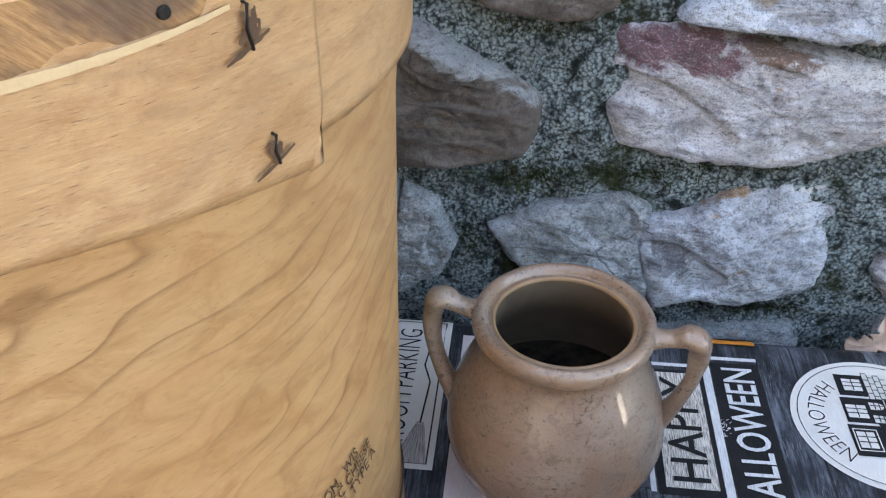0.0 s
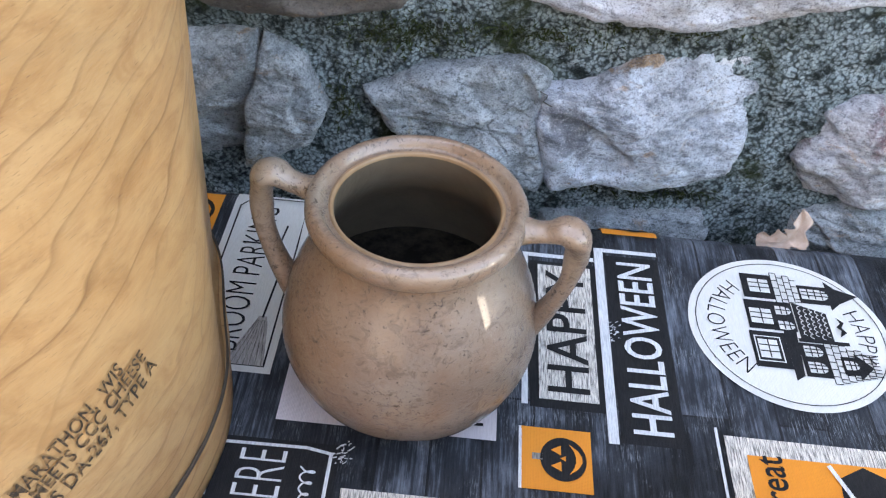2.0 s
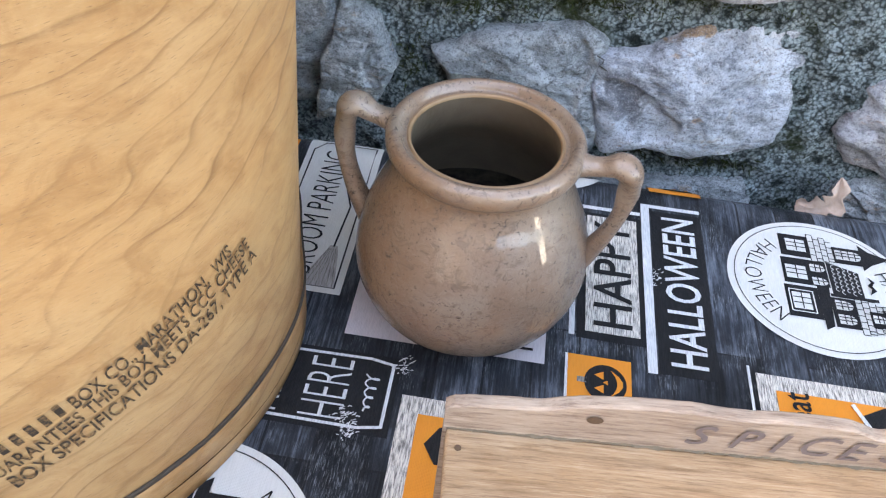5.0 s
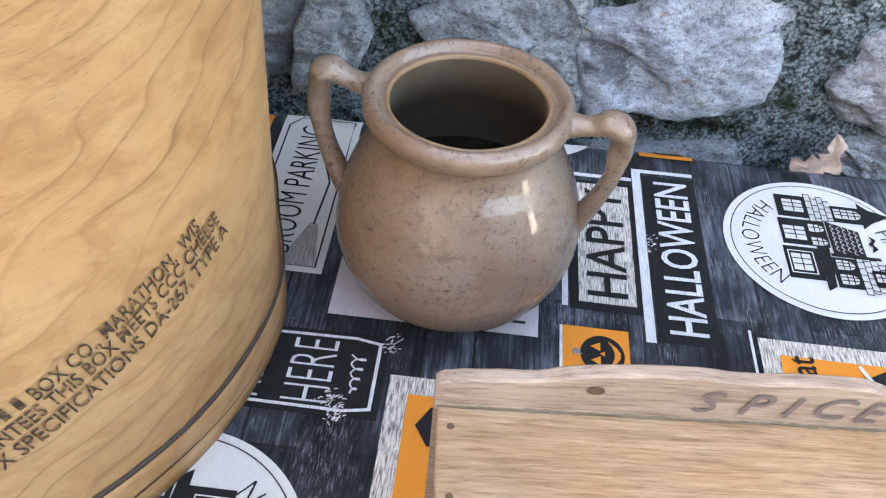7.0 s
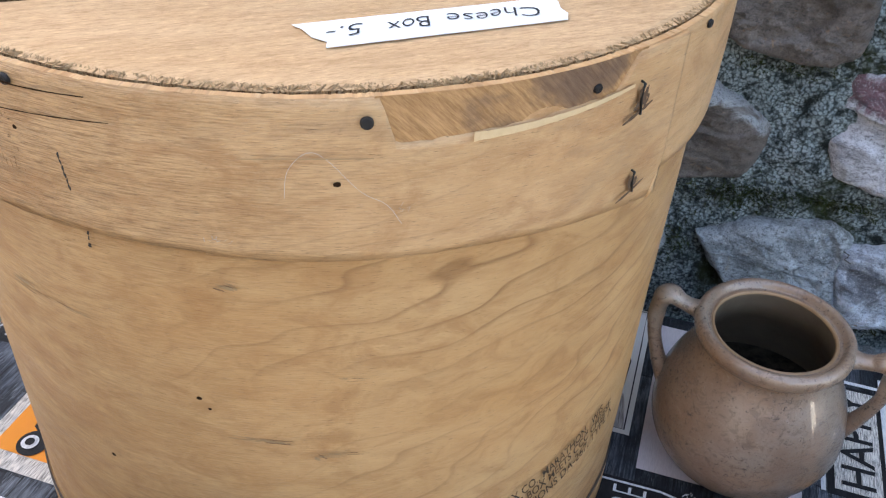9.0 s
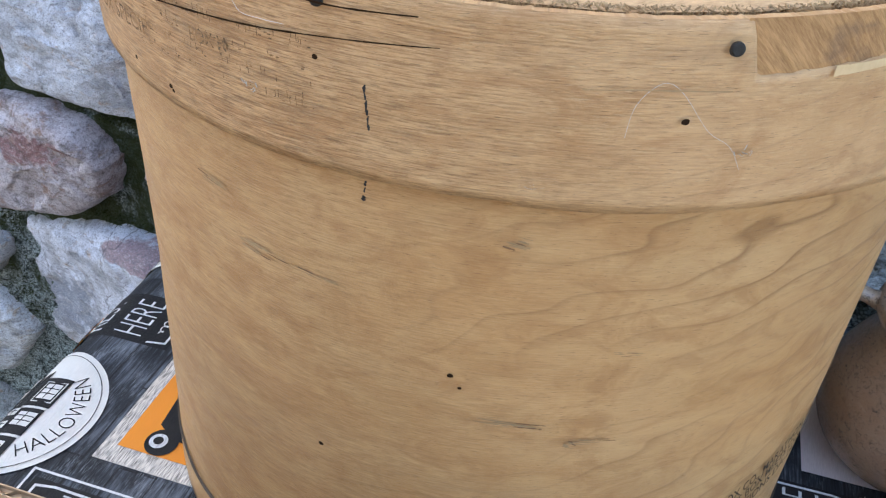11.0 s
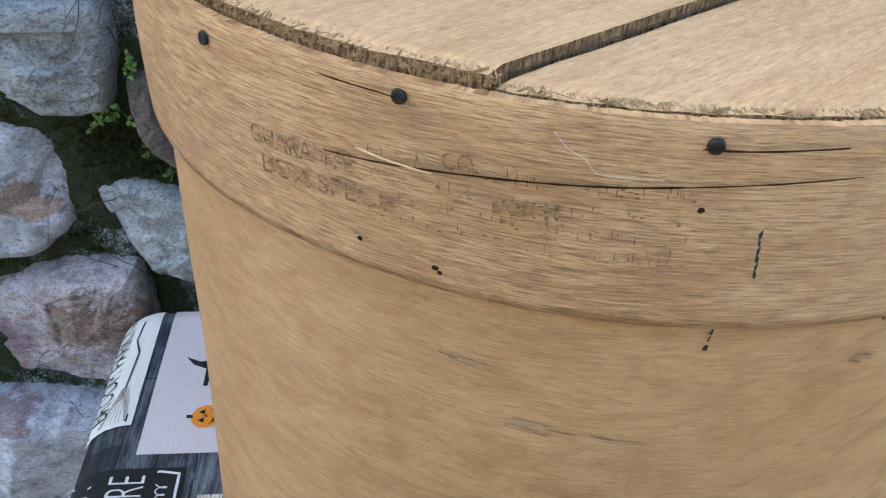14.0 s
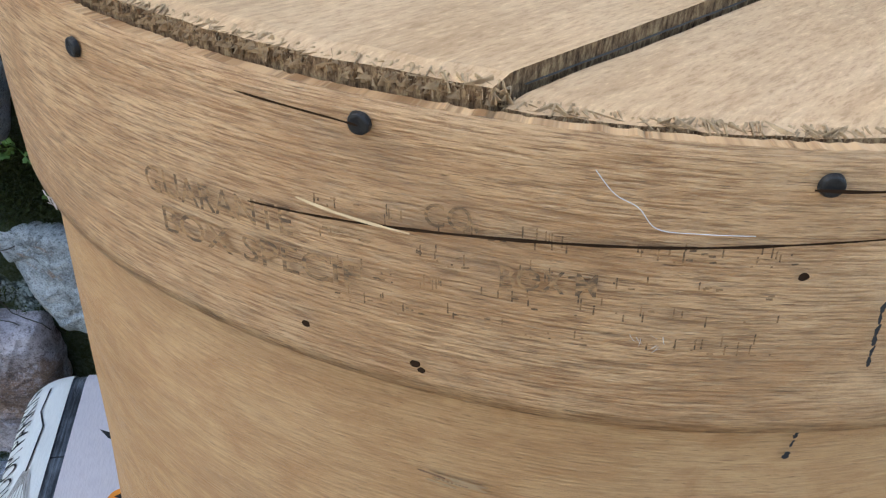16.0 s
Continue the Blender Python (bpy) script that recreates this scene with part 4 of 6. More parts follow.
    shape("house_ledge", [(0.02, -0.07), (0.58, -0.07), (0.52, 0.02), (0.02, 0.06)])
    b("house_gable", 0.14, 0.52, 0.04, 0.29)
    window(0.18, 0.30, 0.08, 0.26, 3, 3, True)
    window(0.36, 0.48, 0.08, 0.26, 3, 3, True)
    bricks(0.10, 0.58, 0.29, 0.78, 0.30, 7, 6)
    shape("house_dormer", [(0.26, 0.42), (0.46, 0.42), (0.46, 0.56), (0.51, 0.56), (0.36, 0.72), (0.21, 0.56), (0.26, 0.56)])
    window(0.31, 0.41, 0.44, 0.58, 2, 3, True)
    shape("bat", [(-0.20, 0.50), (-0.14, 0.57), (-0.08, 0.53), (-0.02, 0.57), (0.04, 0.49), (-0.04, 0.52), (-0.08, 0.48), (-0.13, 0.53)], BLACK, 4)


SHIFT, RISE = -0.435, 0.017
for sx, sy, here in ((0.0, 0.0, True), (SHIFT, RISE, False)):
    broom_tag(-0.009 + sx, 0.420 + sy)
    rest_here(0.028 + sx, 0.361 + sy)
    rose_panel(-0.001 + sx, 0.395 + sy, here)
    linen_block(0.040 + sx - (0.006 if here else 0.0), 0.363 + sy, 0.085, 0.118, "wheel")
    house_round(-0.0425 + sx + (0.001 if here else 0.014), 0.264 + sy + (0.004 if here else 0.0), 0.0555, 1)
linen_block(0.2065, 0.411, 0.105, 0.10, "treat")
happy_sign(0.1115, 0.418)
house_round(0.2535, 0.4835, 0.0535, -1)
pumpkin_tile(0.1275, 0.3885)
pumpkin_tile(-0.078, 0.531, False)
pumpkin_tile(0.174, 0.563, False)
pumpkin_tile(-0.486, 0.366)
rest_here(-0.412, 0.216, -1)
outer = Motif(-0.412, 0.216, -1)
outer.rect("sign_border", -0.029, 0.029, -0.0075, -0.006, WHITE, 2)
outer.rect("sign_border", -0.029, -0.0275, -0.006, 0.08, WHITE, 2)
corner = Motif(0.088, 0.556)
corner.disc("white_roundel", 0, 0, 0.022, 0.04, CREAM, 2, 40, 8)
for wx, wy, n in ((0.031, 0.378, 7), (0.012, 0.339, 10), (0.008, 0.346, 6), (0.158, 0.468, 6)):
    m = Motif(wx, wy)
    for i in range(4 * n):
        u, v = random.gauss(0, 0.0035), random.gauss(0, 0.0022)
        m.line("worn_fleck", [(u, v), (u + random.uniform(-0.0006, 0.0012), v + random.uniform(-0.0012, 0.0004)), (u + random.uniform(0.0, 0.0018), v + random.uniform(-0.0020, 0.0))], random.uniform(0.0003, 0.0007), WHITE, 4)


# ---- round wooden cheese box ----
BODY_TOP, BODY_FOOT, BAND_R, BAND_LOW, BAND_TOP = 0.1842, 0.1805, 0.1893, 0.2712, 0.3308
cheese = thing("cheese_box", (-0.197, 0.372, TABLE + 0.0012), "round bentwood cheese box of honey-coloured veneer with a nailed lid", "box")


def body_r(z):
    return BODY_FOOT + (BODY_TOP - BODY_FOOT) * min(1.0, z / 0.26)


def settle(b, z):
    """How far the old drum is out of round: a flat spot at the back, and a lean of its foot."""
    d = math.degrees(math.atan2(math.sin(b), math.cos(b)))
    top = max(0.0, min(1.0, (0.268 - z) / 0.02))
    flat = -(0.0055 if z < 0.029 else 0.0075 + 0.020 * max(0.0, 0.19 - z)) * math.exp(-((d - 21.5) / 11.5) ** 2) * top
    return flat + 0.042 * max(0.0, 0.155 - z) * math.exp(-((d + 148) / 26.0) ** 2)


def ease(a):
    """Degrees about the drum's axis, from degrees about a point 8 mm behind it."""
    return math.degrees(math.atan2(math.sin(radians(a)) * 0.192 + 0.008, math.cos(radians(a)) * 0.192))


def round_wall(r_of, z0, z1, a0, a1, thick, nz=14, na=220, ragged=0.0, seed=0.0, swell=0.0):
    """A bent strip of veneer with thickness, from angle a0 to a1."""
    verts, faces = [], []
    for side in (0, 1):
        for j in range(nz + 1):
            for i in range(na + 1):
                a = a0 + (a1 - a0) * i / na
                f = j / nz
                end = ragged * (noise.noise((a * 150, f * 2, seed)) + 0.5 * noise.noise((a * 35, f * 2, seed + 3)))
                z = z0 + (z1 - z0) * f + (end if j == nz else 0.4 * end if j == 0 else 0)
                r = r_of(z) - (thick if side else 0) + 0.0007 * noise.noise((math.cos(a) * 4, math.sin(a) * 4, z * 9 + seed)) + swell * math.sin(math.pi * f)
                r += settle(a, z)
                verts.append((r * math.cos(a), r * math.sin(a), z))
    w, s = na + 1, (nz + 1) * (na + 1)
    for j in range(nz):
        for i in range(na):
            q = j * w + i
            faces.append((q, q + 1, q + w + 1, q + w))
            faces.append((s + q, s + q + w, s + q + w + 1, s + q + 1))
    for i in range(na):
        for j in (0, nz):
            q = j * w + i
            faces.append((q, s + q, s + q + 1, q + 1) if j == 0 else (q, q + 1, s + q + 1, s + q))
    for j in range(nz):
        for i in (0, na):
            q = j * w + i
            faces.append((q, q + w, s + q + w, s + q))
    me = mesh_of(verts, faces)
    me.polygons.foreach_set("use_smooth", [i < 2 * nz * na for i in range(len(me.polygons))])
    return me


def wrap(co, r_of, a, z, proud=0.0004, slope=0.0, faces=()):
    """Flat marks (u along the bend, v up) laid on the drum about the angle a and height z."""
    out = []
    for u, v in co:
        zz = z + v * math.cos(slope) + u * math.sin(slope)
        r = r_of(zz) + proud
        b = radians(ease(a)) + (u * math.cos(slope) - v * math.sin(slope)) / r
        r += settle(b, zz)
        out.append((r * math.cos(b), r * math.sin(b), zz))
    return mesh_of(out, faces, False)


def band_r(z):
    return BAND_R + 0.0006 * (z - BAND_LOW) / 0.058


part("body", round_wall(body_r, 0.0, 0.322, radians(90), radians(450), 0.004, 40, 260, 0.0, 1.0), VENEER, cheese)
part("bottom", lathe([(0.0, 0.004), (BODY_FOOT - 0.0035, 0.004), (BODY_FOOT - 0.0035, 0.014), (0.0, 0.014)], 96, 0.0, True), LIDWOOD, cheese)
part("foot_hoop", round_wall(lambda z: body_r(z) + 0.0011, 0.0, 0.0265, radians(-175), radians(184), 0.002, 4, 260, 0.0004, 7.0), VENEER, cheese, "thin veneer hoop round the foot")
part("hoop_gap", round_wall(lambda z: body_r(z) + 0.0013, 0.0256, 0.0280, radians(90), radians(450), 0.001, 1, 220, 0.0008, 17.0), GROOVE, cheese, "dark gap above the foot hoop")
for a, up, run in ((-28, 0.012, 0.10), (-150, 0.013, 0.06)):
    p = spline([(-run, 0.002), (-run / 2, 0.0), (0, 0.0015), (run / 2, -0.001), (run, 0.0005)], 6)
    co = [(u, v + s * 0.0005 * (1 - abs(u) / run)) for u, v in p for s in (-1, 1)]
    part("crack", wrap(co, lambda z: body_r(z) + 0.0011, a, up, 0.0009, 0.0, [(2 * i, 2 * i + 1, 2 * i + 3, 2 * i + 2) for i in range(len(p) - 1)]), CRACK, cheese)

# lid: band, overlapping end, boards
lid = part("lid_band", round_wall(band_r, BAND_LOW, BAND_TOP, radians(-52), radians(308), 0.0026, 16, 900, 0.0005, 3.0, 0.0006), VENEER_BAND, cheese, "grey-tan veneer band of the lid")
# the outer lap of the band, split off at its upper edge
verts, faces = [], []
LAP0, LAP1, NA, NZ = -75.0, -22.0, 110, 14
for side in (0, 1):
    for j in range(NZ + 1):
        for i in range(NA + 1):
            a = LAP0 + (LAP1 - LAP0) * i / NA
            gap = min(1.0, max(0.0, (a + 58.0) / 1.4)) * min(1.0, max(0.0, (-30.5 - a) / 2.5))
            top = BAND_TOP - 0.0005 - gap * (0.0150 + 0.0008 * noise.noise((a * 0.7, 0, 0)) - 0.003 * (a + 50) / 20)
            low = BAND_LOW - 0.0008 - 0.0075 * max(0.0, (a + 50) / 28.0) ** 1.5
            f = j / NZ
            shrink = 2.2 * max(0.0, 0.25 - f) / 0.25 if i == NA else 0
            b = a - shrink + (0.35 * noise.noise((f * 9, 2, 2)) if i == NA else 0)
            lift = 0.0016 * min(1.0, max(0.0, (a - LAP0) / 12.0)) + 0.0008 * max(0.0, (a + 30) / 8.0)
            r = BAND_R + lift + (0.0 if side == 0 else -0.0019)
            z = low + (top - low) * f
            b = ease(b)
            verts.append((r * math.cos(radians(b)), r * math.sin(radians(b)), z))
w, s = NA + 1, (NZ + 1) * (NA + 1)
for j in range(NZ):
    for i in range(NA):
        q = j * w + i
        faces += [(q, q + 1, q + w + 1, q + w), (s + q, s + q + w, s + q + w + 1, s + q + 1)]
for i in range(NA):
    faces += [(i, s + i, s + i + 1, i + 1), (NZ * w + i, NZ * w + i + 1, s + NZ * w + i + 1, s + NZ * w + i)]
for j in range(NZ):
    faces.append((j * w + NA, s + j * w + NA, s + (j + 1) * w + NA, (j + 1) * w + NA))
lap = part("lid_lap", mesh_of(verts, faces), VENEER_BAND, cheese, "overlapping end of the lid band, splintered along its top")
# bare wood behind the split, with a dark knot
co, fs = sheet(-0.0515, 0.0490, -0.0090, 0.0075, 0.003)
part("torn_strip", wrap(co, band_r, -43.5, 0.3235, 0.0004, 0.0, fs), TORN, cheese, "darker bare wood where the veneer tore away")
p = spline([(-0.024, 0.0004), (-0.012, 0.0006), (0.006, 0.0014), (0.024, 0.0028), (0.040, 0.0046)], 8)
co = [(u, v + s * (0.0016 - 0.0009 * (u + 0.024) / 0.064) * (1 + 0.25 * noise.noise((u * 400, s, 0)))) for u, v in p for s in (-1, 1)]
part("splinter", wrap(co, band_r, -42.5, 0.3142, 0.0022, 0.0, [(2 * i, 2 * i + 1, 2 * i + 3, 2 * i + 2) for i in range(len(p) - 1)]), SPLINTER, cheese, "pale fresh splintered edge")

DU, DV = Vector((LID_DIR[0], LID_DIR[1], 0)), Vector((-LID_DIR[1], LID_DIR[0], 0))


def lid_board(v0, v1, z0, z1, seed):
    """One sawn board of the round lid, between two lines across it; its round edge is ragged."""
    R = 0.1860
    us = np.linspace(-1, 1, 150)
    vs = np.linspace(v0, v1, 22)
    verts, faces, grid = [], [], {}
    for layer, z in ((0, z1), (1, z0)):
        for j, v in enumerate(vs):
            half = math.sqrt(max(1e-6, R * R - v * v))
            for i, u in enumerate(us):
                uu = u * half
                a = math.atan2(v, uu)
                rr = 1 + 0.006 * noise.noise((a * 40, seed, z * 50)) * (1 if abs(u) > 0.97 else 0)
                q = DU * (uu * rr) + DV * v
                rim = R - math.hypot(uu, v)
                dz = 0.0003 * noise.noise((uu * 60, v * 200, seed)) - (0.0016 * max(0.0, 1 - rim / 0.004) if layer == 0 else 0)
                dz += 0.0009 * noise.noise((a * 90, seed, 2)) * max(0.0, 1 - rim / 0.004) if layer == 0 else 0
                q.z = z + dz
                grid[layer, j, i] = len(verts)
                verts.append(q)
    nj, ni = len(vs), len(us)
    for j in range(nj - 1):
        for i in range(ni - 1):
            faces.append((grid[0, j, i], grid[0, j, i + 1], grid[0, j + 1, i + 1], grid[0, j + 1, i]))
            faces.append((grid[1, j, i], grid[1, j + 1, i], grid[1, j + 1, i + 1], grid[1, j, i + 1]))
    for i in range(ni - 1):
        faces.append((grid[0, 0, i], grid[1, 0, i], grid[1, 0, i + 1], grid[0, 0, i + 1]))
        faces.append((grid[0, nj - 1, i], grid[0, nj - 1, i + 1], grid[1, nj - 1, i + 1], grid[1, nj - 1, i]))
    for j in range(nj - 1):
        for i in (0, ni - 1):
            faces.append((grid[0, j, i], grid[0, j + 1, i], grid[1, j + 1, i], grid[1, j, i]))
    me = mesh_of(verts, faces, False)
    tops = 2 * (nj - 1) * (ni - 1)
    me.polygons.foreach_set("material_index", [0 if i < tops else 1 for i in range(len(me.polygons))])
    return me


LID_Z = 0.3325
for v0, v1, lift, seed in ((-0.1845, -0.0925, 0.0, 1), (-0.0905, 0.0285, 0.0034, 2), (0.0297, 0.152, 0.0028, 3), (0.153, 0.1845, 0.0024, 4)):
    part("lid_board", lid_board(v0, v1, 0.318, LID_Z + lift, seed), LIDWOOD, cheese, "sawn softwood board with a frayed edge").data.materials.append(ENDWOOD)

# dark strip drawn as the shadow line in the seam beside the raised board
u1 = 0.155
seam = [DU * u + DV * v + Vector((0, 0, LID_Z + 0.0006)) for u in np.linspace(-u1, u1, 80) for v in (-0.0913 - 0.0012 * abs(noise.noise((u * 90, 1, 0))), -0.0908 + 0.0003 * noise.noise((u * 60, 4, 0)))]
part("seam_dirt", mesh_of(seam, [(2 * i, 2 * i + 2, 2 * i + 3, 2 * i + 1) for i in range(79)]), GROOVE, cheese, "dark strip painting the shadow in the seam between two boards")

# frayed fibres round the edge of the boards
verts, faces = [], []
for i in range(5200):
    a = radians(random.uniform(-175, 20))
    v = Vector((math.cos(a), math.sin(a), 0)).dot(DV) * 0.1845
    lift = 0.0 if v < -0.092 else 0.0033
    r0, r1 = 0.1832 + random.uniform(0, 0.0016), 0.1862 + random.uniform(-0.0005, 0.0012)
    z0, z1 = LID_Z + lift - random.uniform(0.0002, 0.0028), LID_Z + lift - random.uniform(0.0008, 0.0044)
    b = a + random.gauss(0, 0.012)
    h = random.uniform(0.0001, 0.0003) / 0.19
    n = len(verts)
    verts += [(r0 * math.cos(a - h), r0 * math.sin(a - h), z0), (r0 * math.cos(a + h), r0 * math.sin(a + h), z0), (r1 * math.cos(b), r1 * math.sin(b), z1),
              (0.1843 * math.cos(a), 0.1843 * math.sin(a), z1 - 0.001)]
    faces += [(n, n + 1, n + 2), (n, n + 2, n + 3), (n + 1, n + 3, n + 2)]
fray = part("frayed_edge", mesh_of(verts, faces, False), FIBRE, cheese, "torn wood fibres along the lid's edge")
tagged(fray, kind="stuff")


def nail_mesh(r=0.0036):
    bm = bmesh.new()
    bmesh.ops.create_cone(bm, segments=20, radius1=r, radius2=r * 0.9, depth=0.0020, cap_ends=True)
    bmesh.ops.bevel(bm, geom=[e for e in bm.edges if min(v.co.z for v in e.verts) > 0], offset=r * 0.18, segments=2, affect="EDGES", profile=0.5)
    for v in bm.verts:
        v.co += Vector(noise.noise_vector(v.co * 300)) * 0.0002
    me = bpy.data.meshes.new("nail")
    bm.to_mesh(me)
    bm.free()
    me.materials.append(NAIL)
    return me


NAILHEAD = nail_mesh()
for a, z, proud in ((-92.5, 0.3250, 1), (-59.3, 0.3235, 1), (-35.8, 0.3215, 0), (-16.5, 0.3270, 1), (-134.8, 0.3232, 1), (-114.4, 0.3262, 1), (-160, 0.325, 1), (10, 0.325, 1), (40, 0.325, 1), (75, 0.325, 1), (110, 0.325, 1), (150, 0.325, 1)):
    lapped = -75 < a < -22
    a = ease(a)
    nail = new("nail", NAILHEAD)
    nail.parent = cheese
    r = band_r(z) + (0.0022 * proud + 0.0010 if lapped else 0.0010)
    s = 0.5 if z in (0.3215, 0.3270) else 0.6
    nail.matrix_local = Matrix.Translation((r * math.cos(radians(a)), r * math.sin(radians(a)), z)) @ Matrix.Rotation(radians(a), 4, "Z") @ Matrix.Rotation(radians(90 + random.uniform(-8, 8)), 4, "Y") @ Matrix.Scale(s, 4)


def band_face(z):
    return band_r(z) + 0.0013


def mark(name, a, z, pts, wide, material, r_of=body_r, proud=0.0009, slope=0.0, label=""):
    """A line drawn on the drum, pointed at both ends."""
    p = spline(pts, 5)
    n = len(p)
    co = []
    for i in range(n):
        d = p[min(i + 1, n - 1)] - p[max(i - 1, 0)]
        q = np.array((-d[1], d[0])) / (np.hypot(*d) + 1e-9) * wide / 2 * (0.25 + 0.75 * math.sin(math.pi * (i + 0.5) / n) ** 0.5)
        q *= 1 + 0.8 * noise.noise((i * 1.3, a, z * 90))
        co += [tuple(p[i] + q), tuple(p[i] - q)]
    return part(name, wrap(co, r_of, a, z, proud, slope, [(2 * i, 2 * i + 1, 2 * i + 3, 2 * i + 2) for i in range(n - 1)]), material, cheese, label)


def lap_r(z):
    return BAND_R + 0.0024


mark("band_crack", -102, 0.3105, [(-0.066, -0.0048), (-0.05, -0.0035), (-0.02, -0.0005), (0.01, 0.002), (0.035, 0.0045), (0.07, 0.0075)], 0.0006, CRACK, band_face, 0.0005, 0.0, "long dark crack along the grain")
mark("band_crack", -115, 0.3085, [(-0.010, 0.0012), (0.0, 0.0), (0.012, -0.0006)], 0.0006, SPLINTER, band_face, 0.0006)
mark("band_crack", -116, 0.3268, [(-0.018, 0.0006), (0.0, 0.0), (0.006, -0.0004)], 0.0005, CRACK, band_face)
mark("band_crack", -90, 0.3248, [(-0.012, 0.0), (0.0, 0.0), (0.022, 0.0012)], 0.0006, CRACK, band_face)
mark("band_crack", -65, 0.311, [(-0.02, 0.0), (0.0, 0.0006), (0.022, 0.0)], 0.0005, GREY_STAIN, lap_r)
for k in range(6):
    mark("pen_line", -87.9, 0.2970, [(0.0014 * (k / 5 - 0.5) + 0.0003 * (-1) ** k, 0.0066 - 0.0024 * k), (0.0014 * (k / 5 - 0.5), 0.0054 - 0.0024 * k), (0.0014 * (k / 5 - 0.4), 0.0042 - 0.0024 * k)], (0.0009, 0.0006, 0.0008)[k % 3], PEN, band_face)
for dz, wide in ((0.0030, 0.0008), (0.0006, 0.0005), (-0.0026, 0.0013)):
    mark("pen_line", -88.9, 0.2635, [(0.0003 + dz * 0.1, dz + 0.0010), (dz * 0.1, dz), (dz * 0.1 - 0.0001, dz - 0.0010)], wide, PEN)
for a, z, w, h in ((-107.8, 0.2445, 0.011, 0.0016), (-102.8, 0.2235, 0.014, 0.0016), (-61.0, 0.2075, 0.006, 0.0008), (-65.3, 0.161, 0.003, 0.002), (-73.6, 0.2537, 0.006, 0.002), (-94, 0.222, 0.01, 0.0012), (-72, 0.172, 0.018, 0.0014), (-63, 0.163, 0.012, 0.001)):
    for i in range(8):
        d = random.gauss(0, w * 0.3), random.gauss(0, h * 0.8)
        mark("scuff", a, z, [(d[0] - w * 0.4, d[1] + h * 0.3), (d[0], d[1]), (d[0] + w * random.uniform(0.15, 0.4), d[1] - h * 0.2)], h * random.uniform(0.15, 0.45), GREY_STAIN if i % 4 else KNOT)
for a, z, s, r_of in ((-79.3, 0.1925, 0.0009, body_r), (-78.2, 0.187, 0.0006, body_r), (-117.6, 0.2818, 0.0007, band_face), (-111, 0.2795, 0.0008, band_face), (-110.6, 0.2783, 0.0006, band_face), (-92.6, 0.3085, 0.0007, band_face), (-62, 0.302, 0.0009, lap_r), (-95, 0.135, 0.0009, body_r)):
    dot = [(s * 1.2 * math.cos(t) * (1 + 0.3 * random.random()), s * math.sin(t) * (1 + 0.3 * random.random())) for t in np.linspace(0, 2 * math.pi, 11)[:-1]]
    part("dark_spot", wrap(dot, r_of, a, z, 0.0006, 0.0, [tuple(range(10))]), CRACK, cheese)
# two bent staples in the lap, with rust round them
for a, z, tall in ((-29.6, 0.3125, 0.0062), (-28.3, 0.2766, 0.0045)):
    for k in range(7):
        du = random.gauss(0, 0.0012)
        mark("rust_mark", a, z, [(du, tall * random.uniform(0.2, 0.8)), (du + random.gauss(0, 0.0006), 0.0), (du + random.gauss(0, 0.0010), -tall * random.uniform(0.3, 0.9))], random.uniform(0.0008, 0.0020), RUST, lap_r, 0.0010)
    r = lap_r(z)
    pts = [(r + d, radians(ease(a)) + u / r, z + v) for u, v, d in ((0.0004, tall, -0.001), (0.0004, tall * 0.95, 0.0009), (-0.0006, 0, 0.0012), (0.0008, -tall * 0.95, 0.0009), (0.0016, -tall, -0.001))]
    part("staple", tube([(q * math.cos(b), q * math.sin(b), zz) for q, b, zz in pts], 0.00055, 8), NAIL, cheese, "bent rusty staple")
    mark("rust_streak", a, z - tall * 0.8, [(-0.008, -0.0028), (0.0, 0.0), (0.007, 0.0026)], 0.0013, RUST, lap_r, 0.0009)

# stamped lettering
SLOPE = 0.3
for text, a, z, size, width in (("BOX CO., MARATHON,  WIS", -28.4, 0.1070, 0.0098, 0.0755), ("GUARANTEES THIS BOX MEETS CCC CHEESE", -32.0, 0.0955, 0.0098, 0.122), ("BOX SPECIFICATIONS DA-267, TYPE A", -30.0, 0.0870, 0.0105, 0.118)):
    co, fs = text_mesh(text, size, width, 1.0, 0.0001)
    co[:, 1] *= 1.05
    part("stamp_lettering", wrap(co, body_r, a, z, 0.0009, SLOPE, fs), STAMP, cheese, "black stamped lettering")
for i in range(7):
    co = [(-0.017 + 0.0052 * i, -0.0032), (-0.0145 + 0.0052 * i, -0.0032), (-0.0145 + 0.0052 * i, 0.0032), (-0.017 + 0.0052 * i, 0.0032)]
    part("stamp_bar", wrap(co, body_r, -45.3, 0.0915, 0.0009, SLOPE, [(0, 1, 2, 3)]), STAMP, cheese)
for text, a, z, width in (("GUARANTE", -123.6, 0.3030, 0.037), ("BOX SPECIF", -121.0, 0.2950, 0.047), ("CO.", -109.5, 0.3125, 0.0095), ("BOX M", -104.5, 0.3030, 0.0165)):
    co, fs = text_mesh(text, 0.0084 if len(text) > 5 else 0.0066, width, 1.0, 0.00002)
    part("stamp_lettering", wrap(co, band_face, a, z, 0.0003, 0.05, fs), FADED, cheese, "worn faded stamped lettering")
co, fs = [], []
